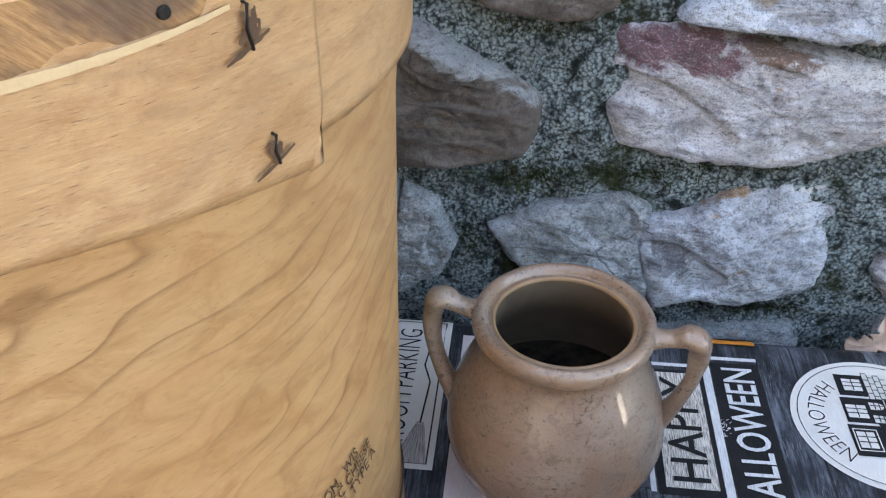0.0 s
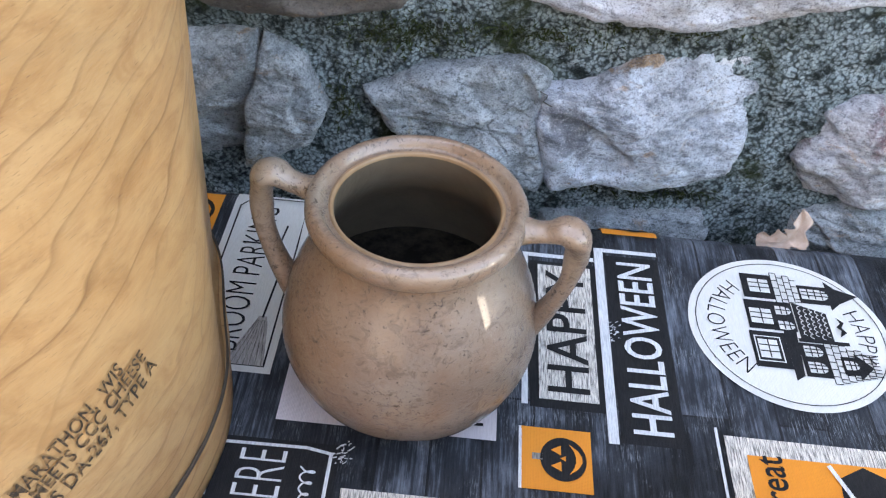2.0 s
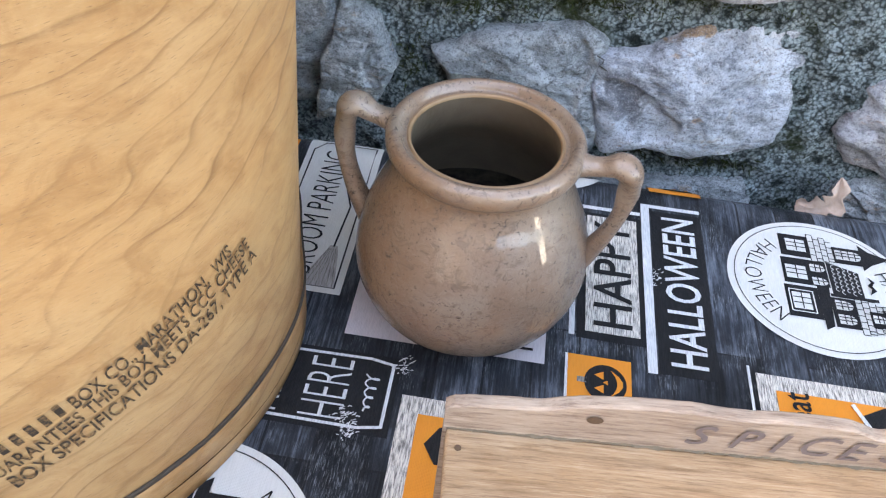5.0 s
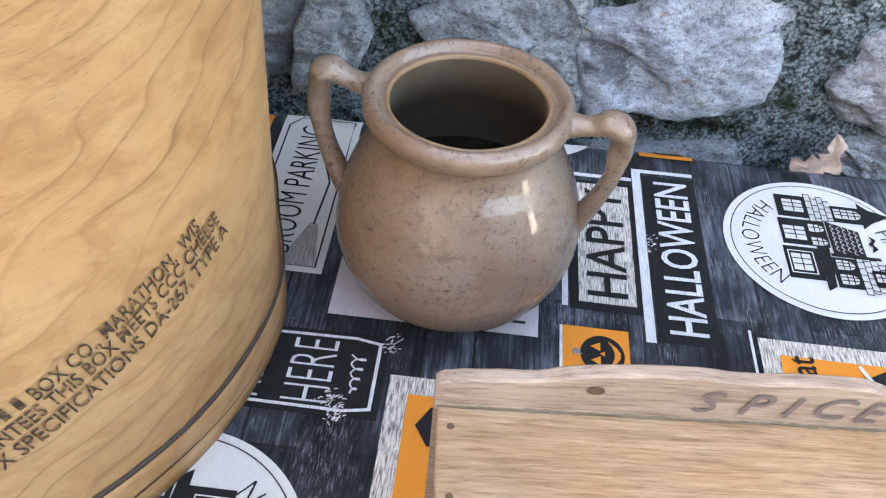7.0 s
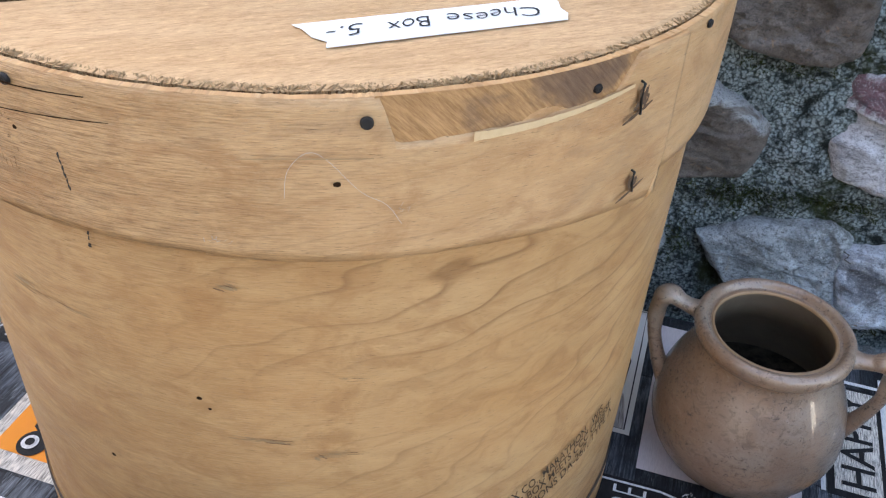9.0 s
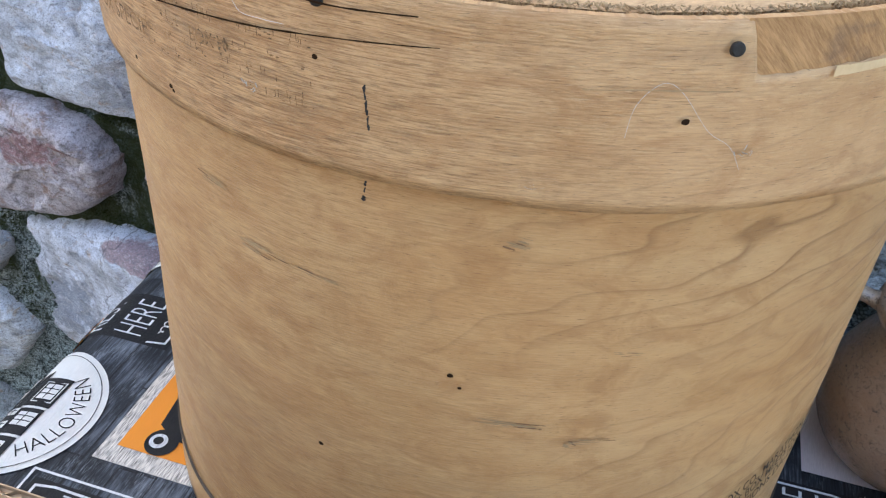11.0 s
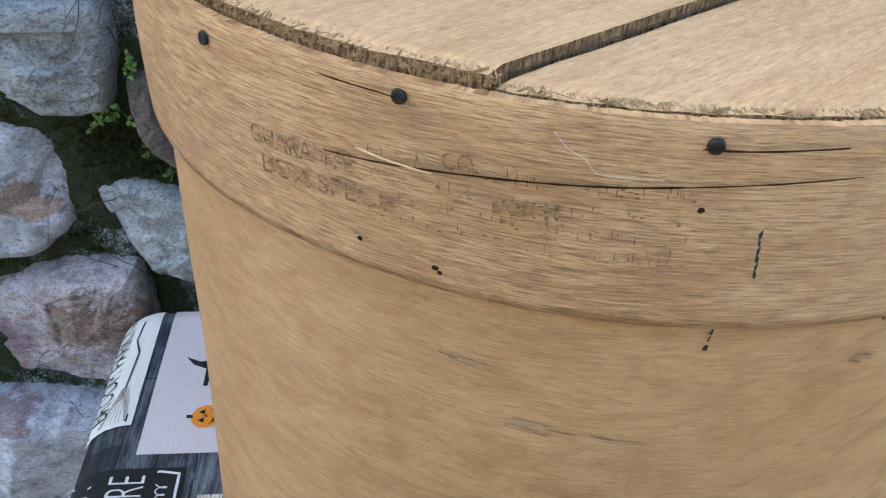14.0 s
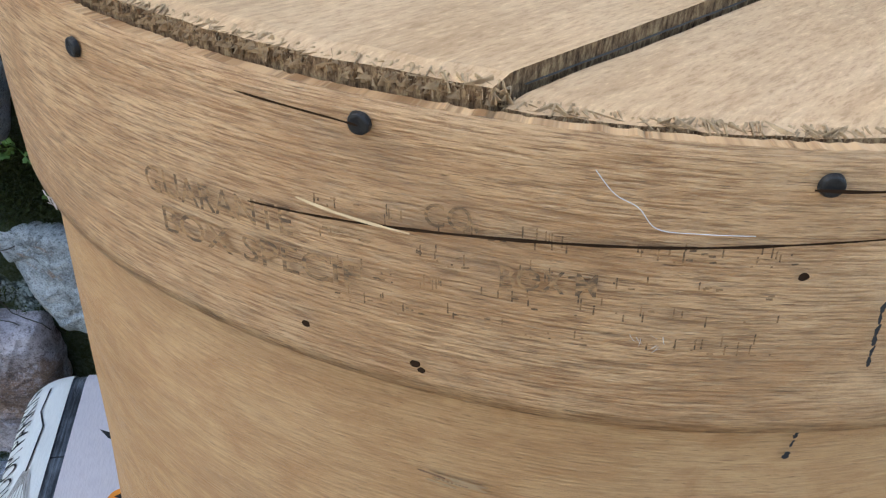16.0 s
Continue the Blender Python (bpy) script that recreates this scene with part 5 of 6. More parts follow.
for row in range(4):
    for i in range(30):
        if random.random() < 0.72:
            u, v = -0.036 + 0.0028 * i, 0.0092 - 0.0062 * row - 0.14 * 0.0028 * i * 0.3
            for k in range(random.randint(1, 4)):
                du, dv = random.uniform(0, 0.0019), random.uniform(0, 0.0030)
                wide, tall = random.choice(((0.0003, 0.0016), (0.0012, 0.0004), (0.0004, 0.0004), (0.0003, 0.0024)))
                n = len(co)
                co += [(u + du, v + dv), (u + du + wide, v + dv + random.uniform(-0.0001, 0.0001)), (u + du + wide * 0.9, v + dv + tall), (u + du, v + dv + tall * 0.9)]
                fs.append((n, n + 1, n + 2, n + 3))
worn = part("worn_stamp", wrap(co, band_face, -106.5, 0.3010, 0.0003, 0.06, fs), FADED, cheese, "illegible worn stamp marks")
tagged(worn, kind="stuff")
# lint and threads caught on the veneer
for a, z, pts, wide, r_of in ((-101.5, 0.3205, [(-0.0055, 0.0048), (-0.002, 0.001), (0.002, -0.001), (0.0055, -0.0045), (0.012, -0.0048), (0.021, -0.0045)], 0.00008, band_face),
                              (-64, 0.305, [(-0.0095, -0.008), (-0.008, 0.002), (-0.002, 0.0085), (0.004, 0.006), (0.014, -0.006), (0.022, -0.0115), (0.027, -0.0195)], 0.00006, lap_r)):
    p = spline(pts, 6)
    part("thread", tube([((r_of(z) + 0.0007) * math.cos(radians(ease(a)) + u / 0.19), (r_of(z) + 0.0007) * math.sin(radians(ease(a)) + u / 0.19), z + v) for u, v in p], wide, 5), LINT, cheese, "white thread caught on the veneer")
for a, z in ((-73.2, 0.2790), (-99, 0.2935), (-142, 0.277), (-56.5, 0.2905)):
    verts, faces = [], []
    for i in range(9):
        u, v, t = random.gauss(0, 0.0022), random.gauss(0, 0.0008), random.uniform(0, 3)
        r = band_r(z) + 0.0028
        pts = [(u + k * math.cos(t) * 0.0013, v + k * math.sin(t) * 0.0008 + 0.0003 * k * k) for k in (-1, 0, 1)]
        n = len(verts)
        for u_, v_ in pts:
            verts += [(r * math.cos(radians(ease(a)) + u_ / r), r * math.sin(radians(ease(a)) + u_ / r), z + v_), ((r + 0.0004) * math.cos(radians(ease(a)) + u_ / r), (r + 0.0004) * math.sin(radians(ease(a)) + u_ / r), z + v_ + 0.0003)]
        faces += [(n, n + 1, n + 3, n + 2), (n + 2, n + 3, n + 5, n + 4)]
    part("lint", mesh_of(verts, faces), LINT, cheese, "tuft of white lint")

# ---- price tape on the lid ----
tape = thing("tape_label", (-0.096, 0.2665, TABLE + 0.0012 + LID_Z + 0.0006), "torn strip of white masking tape with black handwriting", "label", 222.5)
top_edge = [(-0.044, 0.0098), (0.042, 0.0102), (0.0405, 0.006), (0.0445, 0.001), (0.046, -0.006), (0.0485, -0.0098), (-0.0455, -0.0100), (-0.048, -0.006), (-0.046, 0.0), (-0.0465, 0.005)]
bm = bmesh.new()
face = bm.faces.new([bm.verts.new((x, y, 0)) for x, y in top_edge])
ex = bmesh.ops.extrude_face_region(bm, geom=[face])
for v in ex["geom"]:
    if isinstance(v, bmesh.types.BMVert):
        v.co.z += 0.0003
part("tape_strip", bm, TAPE, tape, smooth=False)
for text, x, size, width in (("Cheese", -0.0205, 0.0118, 0.034), ("Box", 0.0105, 0.0122, 0.0165), ("5.-", 0.0325, 0.0115, 0.0135)):
    co, fs = text_mesh(text, size, width, 1.0, -0.00012, 0.3)
    part("handwriting", mesh_of([(u + x, v + 0.001 * math.sin(u * 300), 0.00055) for u, v in co], fs, False), PEN, tape)

# ---- stoneware pot ----
pot = thing("stoneware_pot", (0.0577, 0.4355, TABLE + 0.0024), "brown salt-glazed stoneware pot with two loop handles", "pot", -4.0)
pot.scale = (1.0, 1.0, 0.978)
OUT = [(0.0, 0.0), (0.034, 0.0), (0.038, 0.0012), (0.046, 0.0075), (0.053, 0.0175), (0.0575, 0.030), (0.0587, 0.041), (0.0575, 0.053), (0.0540, 0.066), (0.0485, 0.079), (0.0430, 0.0895), (0.0405, 0.0960), (0.0405, 0.0995), (0.0430, 0.1020), (0.0455, 0.1052),
       (0.0464, 0.1088), (0.0456, 0.1122), (0.0434, 0.1142), (0.0410, 0.1140), (0.0394, 0.1120), (0.0384, 0.1103), (0.0366, 0.1100)]
LIP = [(0.0366, 0.1100), (0.0358, 0.1106), (0.0348, 0.1102), (0.0344, 0.1088)]
IN = [(0.0344, 0.1088), (0.0346, 0.104), (0.0356, 0.097), (0.039, 0.088), (0.045, 0.077), (0.050, 0.064), (0.053, 0.050), (0.053, 0.036), (0.048, 0.020), (0.038, 0.009), (0.02, 0.006), (0.0, 0.006)]
part("body", lathe([tuple(p) for p in spline(OUT[:2], 1)] + [tuple(p) for p in spline(OUT[1:], 5)], 128, 0.006), GLAZE, pot)
part("lip", lathe([tuple(p) for p in spline(LIP, 4)], 128, 0.006), LIPWARM, pot, "bare orange clay edge inside the rim")
# flat disc added partway up; its black imitates the shade below
part("residue", lathe([(0.0, 0.0480), (0.030, 0.0485), (0.0525, 0.0500)], 64, 0.0), POT_DEPTH, pot, "black disc painting the dark depth of the pot")
part("inside", lathe([tuple(p) for p in spline(IN, 4)], 96, 0.006), SLIP, pot, "inside of the pot, its slip darkened to paint the shade")
for side in (-1, 1):
    mid = [(0.0420, 0.0, 0.1075), (0.0490, 0.0, 0.1082), (0.0555, 0.0, 0.1098), (0.0612, 0.0, 0.1122), (0.0662, 0.0, 0.1100), (0.0678, 0.0, 0.1030), (0.0680, 0.0, 0.0930), (0.0668, 0.0, 0.0820), (0.0635, 0.0, 0.0700), (0.0588, 0.0, 0.0580), (0.0535, 0.0, 0.0480)]
    rad = [0.0066, 0.0046, 0.0045, 0.0058, 0.0062, 0.0047, 0.0042, 0.0040, 0.0042, 0.0050, 0.0062]
    p = spline([(*q, r) for q, r in zip(mid, rad)], 5)
    part("handle", tube([(side * x, 0.003 * side * math.sin(z * 30), z) for x, y, z, r in p], [r for x, y, z, r in p], 16, 1.25), GLAZE, pot, "rolled clay loop handle")

# ---- spice rack ----
spice = thing("spice_rack", (0.0705, 0.2915, TABLE + 0.0016), "weathered wooden spice cabinet with a scalloped crest", "cabinet", 8.5)
SW, SD, SH = 0.275, 0.105, 0.0862
part("top_board", box_bm(0.0, SW, -SD, 0.0, SH - 0.008, SH, 0.0012, 0.0005, 8), WEATHERED, spice)
for x0 in (0.0015, SW - 0.0095):
    part("side_panel", box_bm(x0, x0 + 0.008, -SD + 0.003, 0.0, 0.0, SH - 0.008, 0.0008), WEATHERED, spice)
part("bottom_board", box_bm(0.0095, SW - 0.0095, -SD + 0.003, 0.0, 0.0, 0.008, 0.0008), WEATHERED, spice)
part("shelf", box_bm(0.0095, SW - 0.0095, -SD + 0.006, 0.0, 0.042, 0.048, 0.0008), WEATHERED, spice)
crest = [(-0.001, 0.0), (-0.001, 0.0125), (0.004, 0.0155), (0.020, 0.0170), (0.032, 0.0180), (0.045, 0.0220), (0.065, 0.0245), (0.082, 0.0250), (0.100, 0.0232), (0.118, 0.0245), (0.138, 0.0235), (0.150, 0.0190), (0.163, 0.0245), (0.185, 0.0290), (0.205, 0.0270), (0.225, 0.0265), (0.240, 0.0225), (0.262, 0.0200), (SW + 0.001, 0.0165), (SW + 0.001, 0.0)]
line = [(x, 0.86 * z) for x, z in spline(crest[1:-1], 4)]
verts, faces = [], []
for y in (-0.0002, 0.0008, 0.0044, 0.0054):
    e = 0.0008 if y in (-0.0002, 0.0054) else 0.0
    for x, z in line:
        verts.append((x, y, SH + z - e + 0.0004 * noise.noise((x * 300, y * 80, 0))))
        verts.append((x, y, 0.001))
n = 2 * len(line)
for i in range(len(line) - 1):
    faces.append((2 * i + 1, 2 * i + 3, 2 * i + 2, 2 * i))
    faces.append((3 * n + 2 * i, 3 * n + 2 * i + 2, 3 * n + 2 * i + 3, 3 * n + 2 * i + 1))
    for k in range(3):
        faces.append((k * n + 2 * i, k * n + 2 * i + 2, (k + 1) * n + 2 * i + 2, (k + 1) * n + 2 * i))
for k in range(3):
    for i in (0, len(line) - 1):
        faces.append((k * n + 2 * i, (k + 1) * n + 2 * i, (k + 1) * n + 2 * i + 1, k * n + 2 * i + 1))
part("crest_board", mesh_of(verts, faces, False), WEATHERED_GREY, spice, "greyed scalloped back board with a painted word")
verts, faces = [], []
for i in range(140):
    x = SW * i / 139
    h = 0.0002 + 0.0014 * abs(noise.noise((x * 180, 0, 1)))
    d = 0.0002 + 0.0018 * abs(noise.noise((x * 140, 3, 1)))
    verts += [(x, -0.0002, SH + h), (x, -0.0006 - d * 0.5, SH + h * 0.5), (x, -0.0004 - d, SH + 0.0001)]
for i in range(139):
    for k in (0, 1):
        faces.append((3 * i + k, 3 * i + k + 1, 3 * i + k + 4, 3 * i + k + 3))
part("joint_grime", mesh_of(verts, faces), GRIME, spice, "dirt packed into the joint")
for i, (letter, x, z) in enumerate((("S", 0.088, 0.0122), ("P", 0.104, 0.0120), ("I", 0.116, 0.0115), ("C", 0.130, 0.0120), ("E", 0.143, 0.0110), ("S", 0.157, 0.0120))):
    co, fs = text_mesh(letter, 0.0190, None, 1.0, 0.0001, 0.3)
    part("crest_lettering", mesh_of([(x + 0.95 * u, -0.0010, SH + 0.86 * z + 0.8 * v) for u, v in co], fs, False), BURNT, spice, "faded hand-painted letter")
for x, y, r in ((0.0045, -0.0085, 0.0013), (0.0045, -0.034, 0.0013), (0.0045, -0.085, 0.0013), (0.0505, 0.0, 0.0020)):
    if y < 0:
        part("nail_hole", mesh_of([(x + r * math.cos(t), y + r * math.sin(t), SH + 0.0004) for t in np.linspace(0, 2 * math.pi, 13)[:-1]], [tuple(range(12))]), RUST, spice)
    else:
        part("knot", mesh_of([(x + 1.5 * r * math.cos(t), -0.0008, SH + 0.0130 + r * math.sin(t)) for t in np.linspace(0, 2 * math.pi, 13)[:-1]], [tuple(range(12))[::-1]]), RUST, spice)

for i in range(26):
    x, y = random.uniform(0.01, SW - 0.01), random.uniform(-SD + 0.01, -0.006)
    r = random.choice((0.0007, 0.001, 0.0016, 0.003, 0.0045))
    ring = [(x + r * 1.5 * math.cos(t) * (1 + 0.4 * noise.noise((math.cos(t) * 2, math.sin(t) * 2, i))), y + r * math.sin(t) * (1 + 0.4 * noise.noise((math.cos(t) * 2, 5 + math.sin(t) * 2, i))), SH + 0.0007) for t in np.linspace(0, 2 * math.pi, 17)[:-1]]
    part("stain", mesh_of(ring, [tuple(range(16))]), AMBER if r > 0.002 else GREY_STAIN, spice)

# ---- open cardboard box ----
carton = thing("cardboard_box", (-0.332, -0.045, TABLE + 0.0016), "open corrugated brown cardboard box standing on the tablecloth", "box", 4.0)
CW, CD, CH = 0.226, 0.27, 0.186
for name, x0, x1, y0, y1 in (("far_wall", -CW / 2, CW / 2, CD / 2 - 0.004, CD / 2), ("near_wall", -CW / 2, CW / 2, -CD / 2, -CD / 2 + 0.004), ("end_wall", -CW / 2, -CW / 2 + 0.004, -CD / 2 + 0.004, CD / 2 - 0.004), ("end_wall", CW / 2 - 0.004, CW / 2, -CD / 2 + 0.004, CD / 2 - 0.004)):
    wallp = part(name, box_bm(x0, x1, y0, y1, 0.0, CH - 0.0012, 0.0004, 0.0004, 6), CARD, carton)
    along = x1 - x0 > y1 - y0
    pts, length = [], (x1 - x0 if along else y1 - y0)
    for i in range(int(length / 0.0011)):
        s, o = i * 0.0011, 0.0013 * math.sin(i * 0.0011 * 2 * math.pi / 0.0078)
        pts.append((x0 + s, (y0 + y1) / 2 + o) if along else ((x0 + x1) / 2 + o, y0 + s))
    verts = [(x, y, z) for x, y in pts for z in (CH - 0.002, CH + 0.0004)]
    part("flute", mesh_of(verts, [(2 * i, 2 * i + 2, 2 * i + 3, 2 * i + 1) for i in range(len(pts) - 1)]), CARD_EDGE, wallp)
    for k in (0.0002, 0.0034):
        part("liner", box_bm(x0, x1, y0 + k, y0 + k + 0.0004, CH - 0.002, CH + 0.0005, 0) if along else box_bm(x0 + k, x0 + k + 0.0004, y0, y1, CH - 0.002, CH + 0.0005, 0), CARD, wallp)
part("bottom", box_bm(-CW / 2 + 0.004, CW / 2 - 0.004, -CD / 2 + 0.004, CD / 2 - 0.004, 0.0, 0.004, 0.0004), CARD, carton)

# ---- stone wall ----
WY, WS = 0.610, 0.06
OUTW = Vector((WS, -1, 0)).normalized()


def on_wall(x, z, h):
    """A place on the wall, h in front of the mean face of the stones."""
    return Vector((x, WY + WS * x, z)) + OUTW * h


def axis(lo, hi, fine0, fine1, step, coarse):
    return np.concatenate((np.arange(lo, fine0, coarse), np.arange(fine0, fine1, step), np.arange(fine1, hi + coarse, coarse)))


def hollow(x, z):
    return -0.015 - 0.010 * min(1.0, max(0.0, (-0.42 - x) / 0.08)) * min(1.0, max(0.0, (x + 1.1) / 0.1)) + 0.006 * noise.noise((x * 13, z * 13, 1.0)) + 0.0045 * noise.noise((x * 42, z * 42, 5.0)) + 0.0034 * noise.noise((x * 110, z * 110, 9.0)) + 0.0022 * noise.noise((x * 230, z * 230, 2.0))


xs, zs = axis(-3.2, 3.2, -0.95, 0.45, 0.0042, 0.06), axis(-0.74, 1.4, -0.52, 0.30, 0.0042, 0.06)
verts = [on_wall(x, z, hollow(x, z)) for z in zs for x in xs]
nx, nz = len(xs), len(zs)
faces = [(j * nx + i, j * nx + i + 1, (j + 1) * nx + i + 1, (j + 1) * nx + i) for j in range(nz - 1) for i in range(nx - 1)]
back = len(verts)
verts += [on_wall(x, z, -0.35) for x, z in ((xs[0], zs[0]), (xs[-1], zs[0]), (xs[-1], zs[-1]), (xs[0], zs[-1]))]
faces += [(back, back + 3, back + 2, back + 1), (back, back + 1, *[i for i in range(nx - 1, -1, -1)]), (back + 3, *[(nz - 1) * nx + i for i in range(nx)], back + 2),
          (back, *[j * nx for j in range(nz)], back + 3), (back + 1, back + 2, *[j * nx + nx - 1 for j in range(nz - 1, -1, -1)])]
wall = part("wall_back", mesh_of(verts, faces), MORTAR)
wall.location = (0, 0, TABLE)
tagged(wall, "old rubble stone wall with rough mossy mortar", "wall", kind="structure")


def stone_mesh(outline, deep, seed, tilt=(0.0, 0.0), facets=4, n=230, rings=32):
    """A rough stone set in the wall: its outline in the wall's plane, bulging and broken into planes."""
    rnd = random.Random(seed)
    p = spline(outline, max(4, n // len(outline)), True)
    p = p * 0.3 + 0.7 * np.array([np.array(outline[i]) * (1 - f) + np.array(outline[(i + 1) % len(outline)]) * f for i in range(len(outline)) for f in np.arange(max(4, n // len(outline))) / max(4, n // len(outline))])
    n = len(p)
    c = p.mean(0)
    size = float(np.ptp(p, axis=0).min())
    p = np.array([q + (q - c) / (np.hypot(*(q - c)) + 1e-9) * (0.0030 * noise.noise((q[0] * 55, q[1] * 55, seed)) + 0.0008 * noise.noise((q[0] * 150, q[1] * 150, seed))) for q in p])
    planes = [(rnd.uniform(-0.34, 0.34), rnd.uniform(-0.34, 0.34), rnd.uniform(0.001, 0.007)) for _ in range(facets)]
    verts, faces = [], []
    for k in range(rings + 1):
        s = 1 - (k / rings) ** 1.35
        for q in p:
            x, z = c + (q - c) * s
            dx, dz = x - c[0], z - c[1]
            h = deep + tilt[0] * dx + tilt[1] * dz + min(a * dx + b * dz + e for a, b, e in planes) * 0.9
            h += 0.0042 * noise.noise((x * 26, z * 26, seed + 7)) + 0.0022 * noise.noise((x * 70, z * 105, seed)) + 0.0014 * noise.noise((x * 190, z * 230, seed)) + 0.0008 * noise.noise((x * 420, z * 420, seed))
            step = noise.noise((x * 19, z * 30, seed + 31))
            h -= 0.0045 * (1 if step > 0.22 else max(0.0, step - 0.14) / 0.08 if step > 0.14 else 0)
            f = (1 - s ** 18) ** 0.4 if s < 1 else 0.0
            verts.append(on_wall(x, z, -0.036 + (h + 0.036) * f))
    m = len(verts)
    for k in range(rings):
        for j in range(n):
            i = (j + 1) % n
            faces.append((k * n + j, k * n + i, (k + 1) * n + i, (k + 1) * n + j))
    return verts, faces


def stone(outline, deep, material, seed, tilt=(0.0, 0.0), facets=4, label=""):
    verts, faces = stone_mesh(outline, deep, seed, tilt, facets)
    return part("stone", mesh_of(verts, faces), material, wall, label)


stone([(-0.004, 0.041), (0.037, 0.061), (0.093, 0.075), (0.112, 0.062), (0.110, 0.030), (0.120, 0.0), (0.116, -0.022), (0.060, -0.014), (0.011, 0.012)], 0.002, STONE_GREY, 11, (0.1, -0.1), 3)
stone([(0.103, 0.056), (0.138, 0.064), (0.163, 0.086), (0.226, 0.103), (0.242, 0.090), (0.241, 0.051), (0.236, 0.002), (0.179, -0.015), (0.145, -0.007), (0.116, -0.016), (0.105, 0.020)], 0.006, STONE_LEDGE, 12, (0.0, -0.05), 5)
stone([(0.060, 0.158), (0.068, 0.194), (0.110, 0.196), (0.158, 0.191), (0.232, 0.179), (0.305, 0.165), (0.305, 0.128), (0.248, 0.121), (0.207, 0.106), (0.128, 0.106), (0.079, 0.112)], 0.008, STONE_PLUM, 13, (0.0, 0.03), 3)
stone([(-0.110, 0.205), (-0.061, 0.197), (-0.015, 0.172), (0.027, 0.148), (0.032, 0.138), (0.023, 0.092), (-0.067, 0.084), (-0.115, 0.090), (-0.125, 0.150)], 0.008, STONE_SLATE, 14, (0.05, 0.1), 2, "dark brown slate block with a grey upper edge")
stone([(-0.138, 0.060), (-0.108, 0.070), (-0.068, 0.073), (-0.062, 0.036), (-0.080, -0.016), (-0.115, -0.034), (-0.142, 0.0)], 0.002, STONE_GREY, 15, (-0.1, 0.0), 4)
stone([(-0.064, 0.071), (-0.038, 0.056), (-0.025, 0.024), (-0.037, -0.006), (-0.082, -0.030), (-0.078, 0.018)], 0.004, STONE_GREY, 16, (0.15, 0.0), 4)
stone([(0.107, 0.200), (0.136, 0.222), (0.220, 0.242), (0.300, 0.235), (0.302, 0.190), (0.225, 0.193)], 0.010, STONE_PALE, 17, (0.0, 0.05), 3)
stone([(-0.040, 0.262), (0.010, 0.275), (0.068, 0.272), (0.078, 0.225), (0.071, 0.199), (0.043, 0.193), (-0.008, 0.204), (-0.040, 0.225)], 0.006, STONE_DARK, 18, (0.0, 0.1), 4, "dark grey rounded stone")
stone([(0.269, 0.022), (0.277, 0.060), (0.305, 0.073), (0.365, 0.070), (0.370, 0.0), (0.337, -0.004), (0.284, -0.006)], 0.006, STONE_PURPLE, 24, (0.1, 0.0), 3)
stone([(0.288, -0.026), (0.298, -0.013), (0.339, -0.007), (0.385, -0.012), (0.385, -0.080), (0.290, -0.080)], 0.004, STONE_GREY, 20)
stone([(0.117, -0.047), (0.169, -0.036), (0.228, -0.029), (0.239, -0.048), (0.230, -0.100), (0.120, -0.100)], 0.0, STONE_GREY, 21)
stone([(-0.785, 0.100), (-0.693, 0.118), (-0.647, 0.125), (-0.570, 0.112), (-0.544, 0.084), (-0.547, 0.030), (-0.582, -0.003), (-0.652, 0.002), (-0.775, 0.008)], 0.010, STONE_SNOW, 31, (0.0, 0.0), 4)
stone([(-0.605, 0.215), (-0.495, 0.215), (-0.491, 0.172), (-0.501, 0.132), (-0.545, 0.130), (-0.593, 0.162)], 0.010, STONE_GREY, 32, (0.0, 0.1), 3)
stone([(-0.530, 0.060), (-0.490, 0.067), (-0.400, 0.056), (-0.390, -0.010), (-0.448, -0.019), (-0.486, -0.013), (-0.512, 0.022)], 0.002, STONE_GREY, 33, (0.1, 0.0), 3)
stone([(-0.632, -0.036), (-0.564, -0.010), (-0.503, -0.004), (-0.494, -0.040), (-0.500, -0.118), (-0.560, -0.128), (-0.638, -0.128)], 0.012, STONE_ROSE, 34, (0.1, 0.0), 4)
stone([(-0.870, -0.012), (-0.727, -0.006), (-0.685, -0.016), (-0.655, -0.050), (-0.665, -0.093), (-0.728, -0.138), (-0.870, -0.155)], 0.010, STONE_ROSE, 35, (0.0, 0.05), 4)
stone([(-0.812, -0.168), (-0.674, -0.142), (-0.580, -0.150), (-0.490, -0.175), (-0.490, -0.420), (-0.600, -0.500), (-0.780, -0.500), (-0.815, -0.330)], 0.016, STONE_SNOW, 36, (0.0, 0.1), 6)
stone([(-0.960, -0.172), (-0.881, -0.182), (-0.834, -0.205), (-0.838, -0.228), (-0.870, -0.262), (-0.960, -0.262)], 0.006, STONE_PALE, 37)
stone([(-0.960, -0.285), (-0.870, -0.282), (-0.826, -0.340), (-0.880, -0.420), (-0.960, -0.420)], 0.006, STONE_PALE, 38)
stone([(-0.487, 0.155), (-0.450, 0.164), (-0.425, 0.105), (-0.456, 0.085), (-0.480, 0.110)], 0.0, STONE_DARK, 39)
stone([(-0.740, 0.165), (-0.640, 0.160), (-0.615, 0.190), (-0.640, 0.235), (-0.745, 0.235)], 0.008, STONE_PALE, 40)
stone([(-0.900, 0.130), (-0.805, 0.125), (-0.770, 0.180), (-0.800, 0.230), (-0.900, 0.235)], 0.004, STONE_GREY, 41)
stone([(-0.930, 0.020), (-0.810, 0.015), (-0.805, 0.100), (-0.930, 0.105)], 0.004, STONE_PALE, 42)
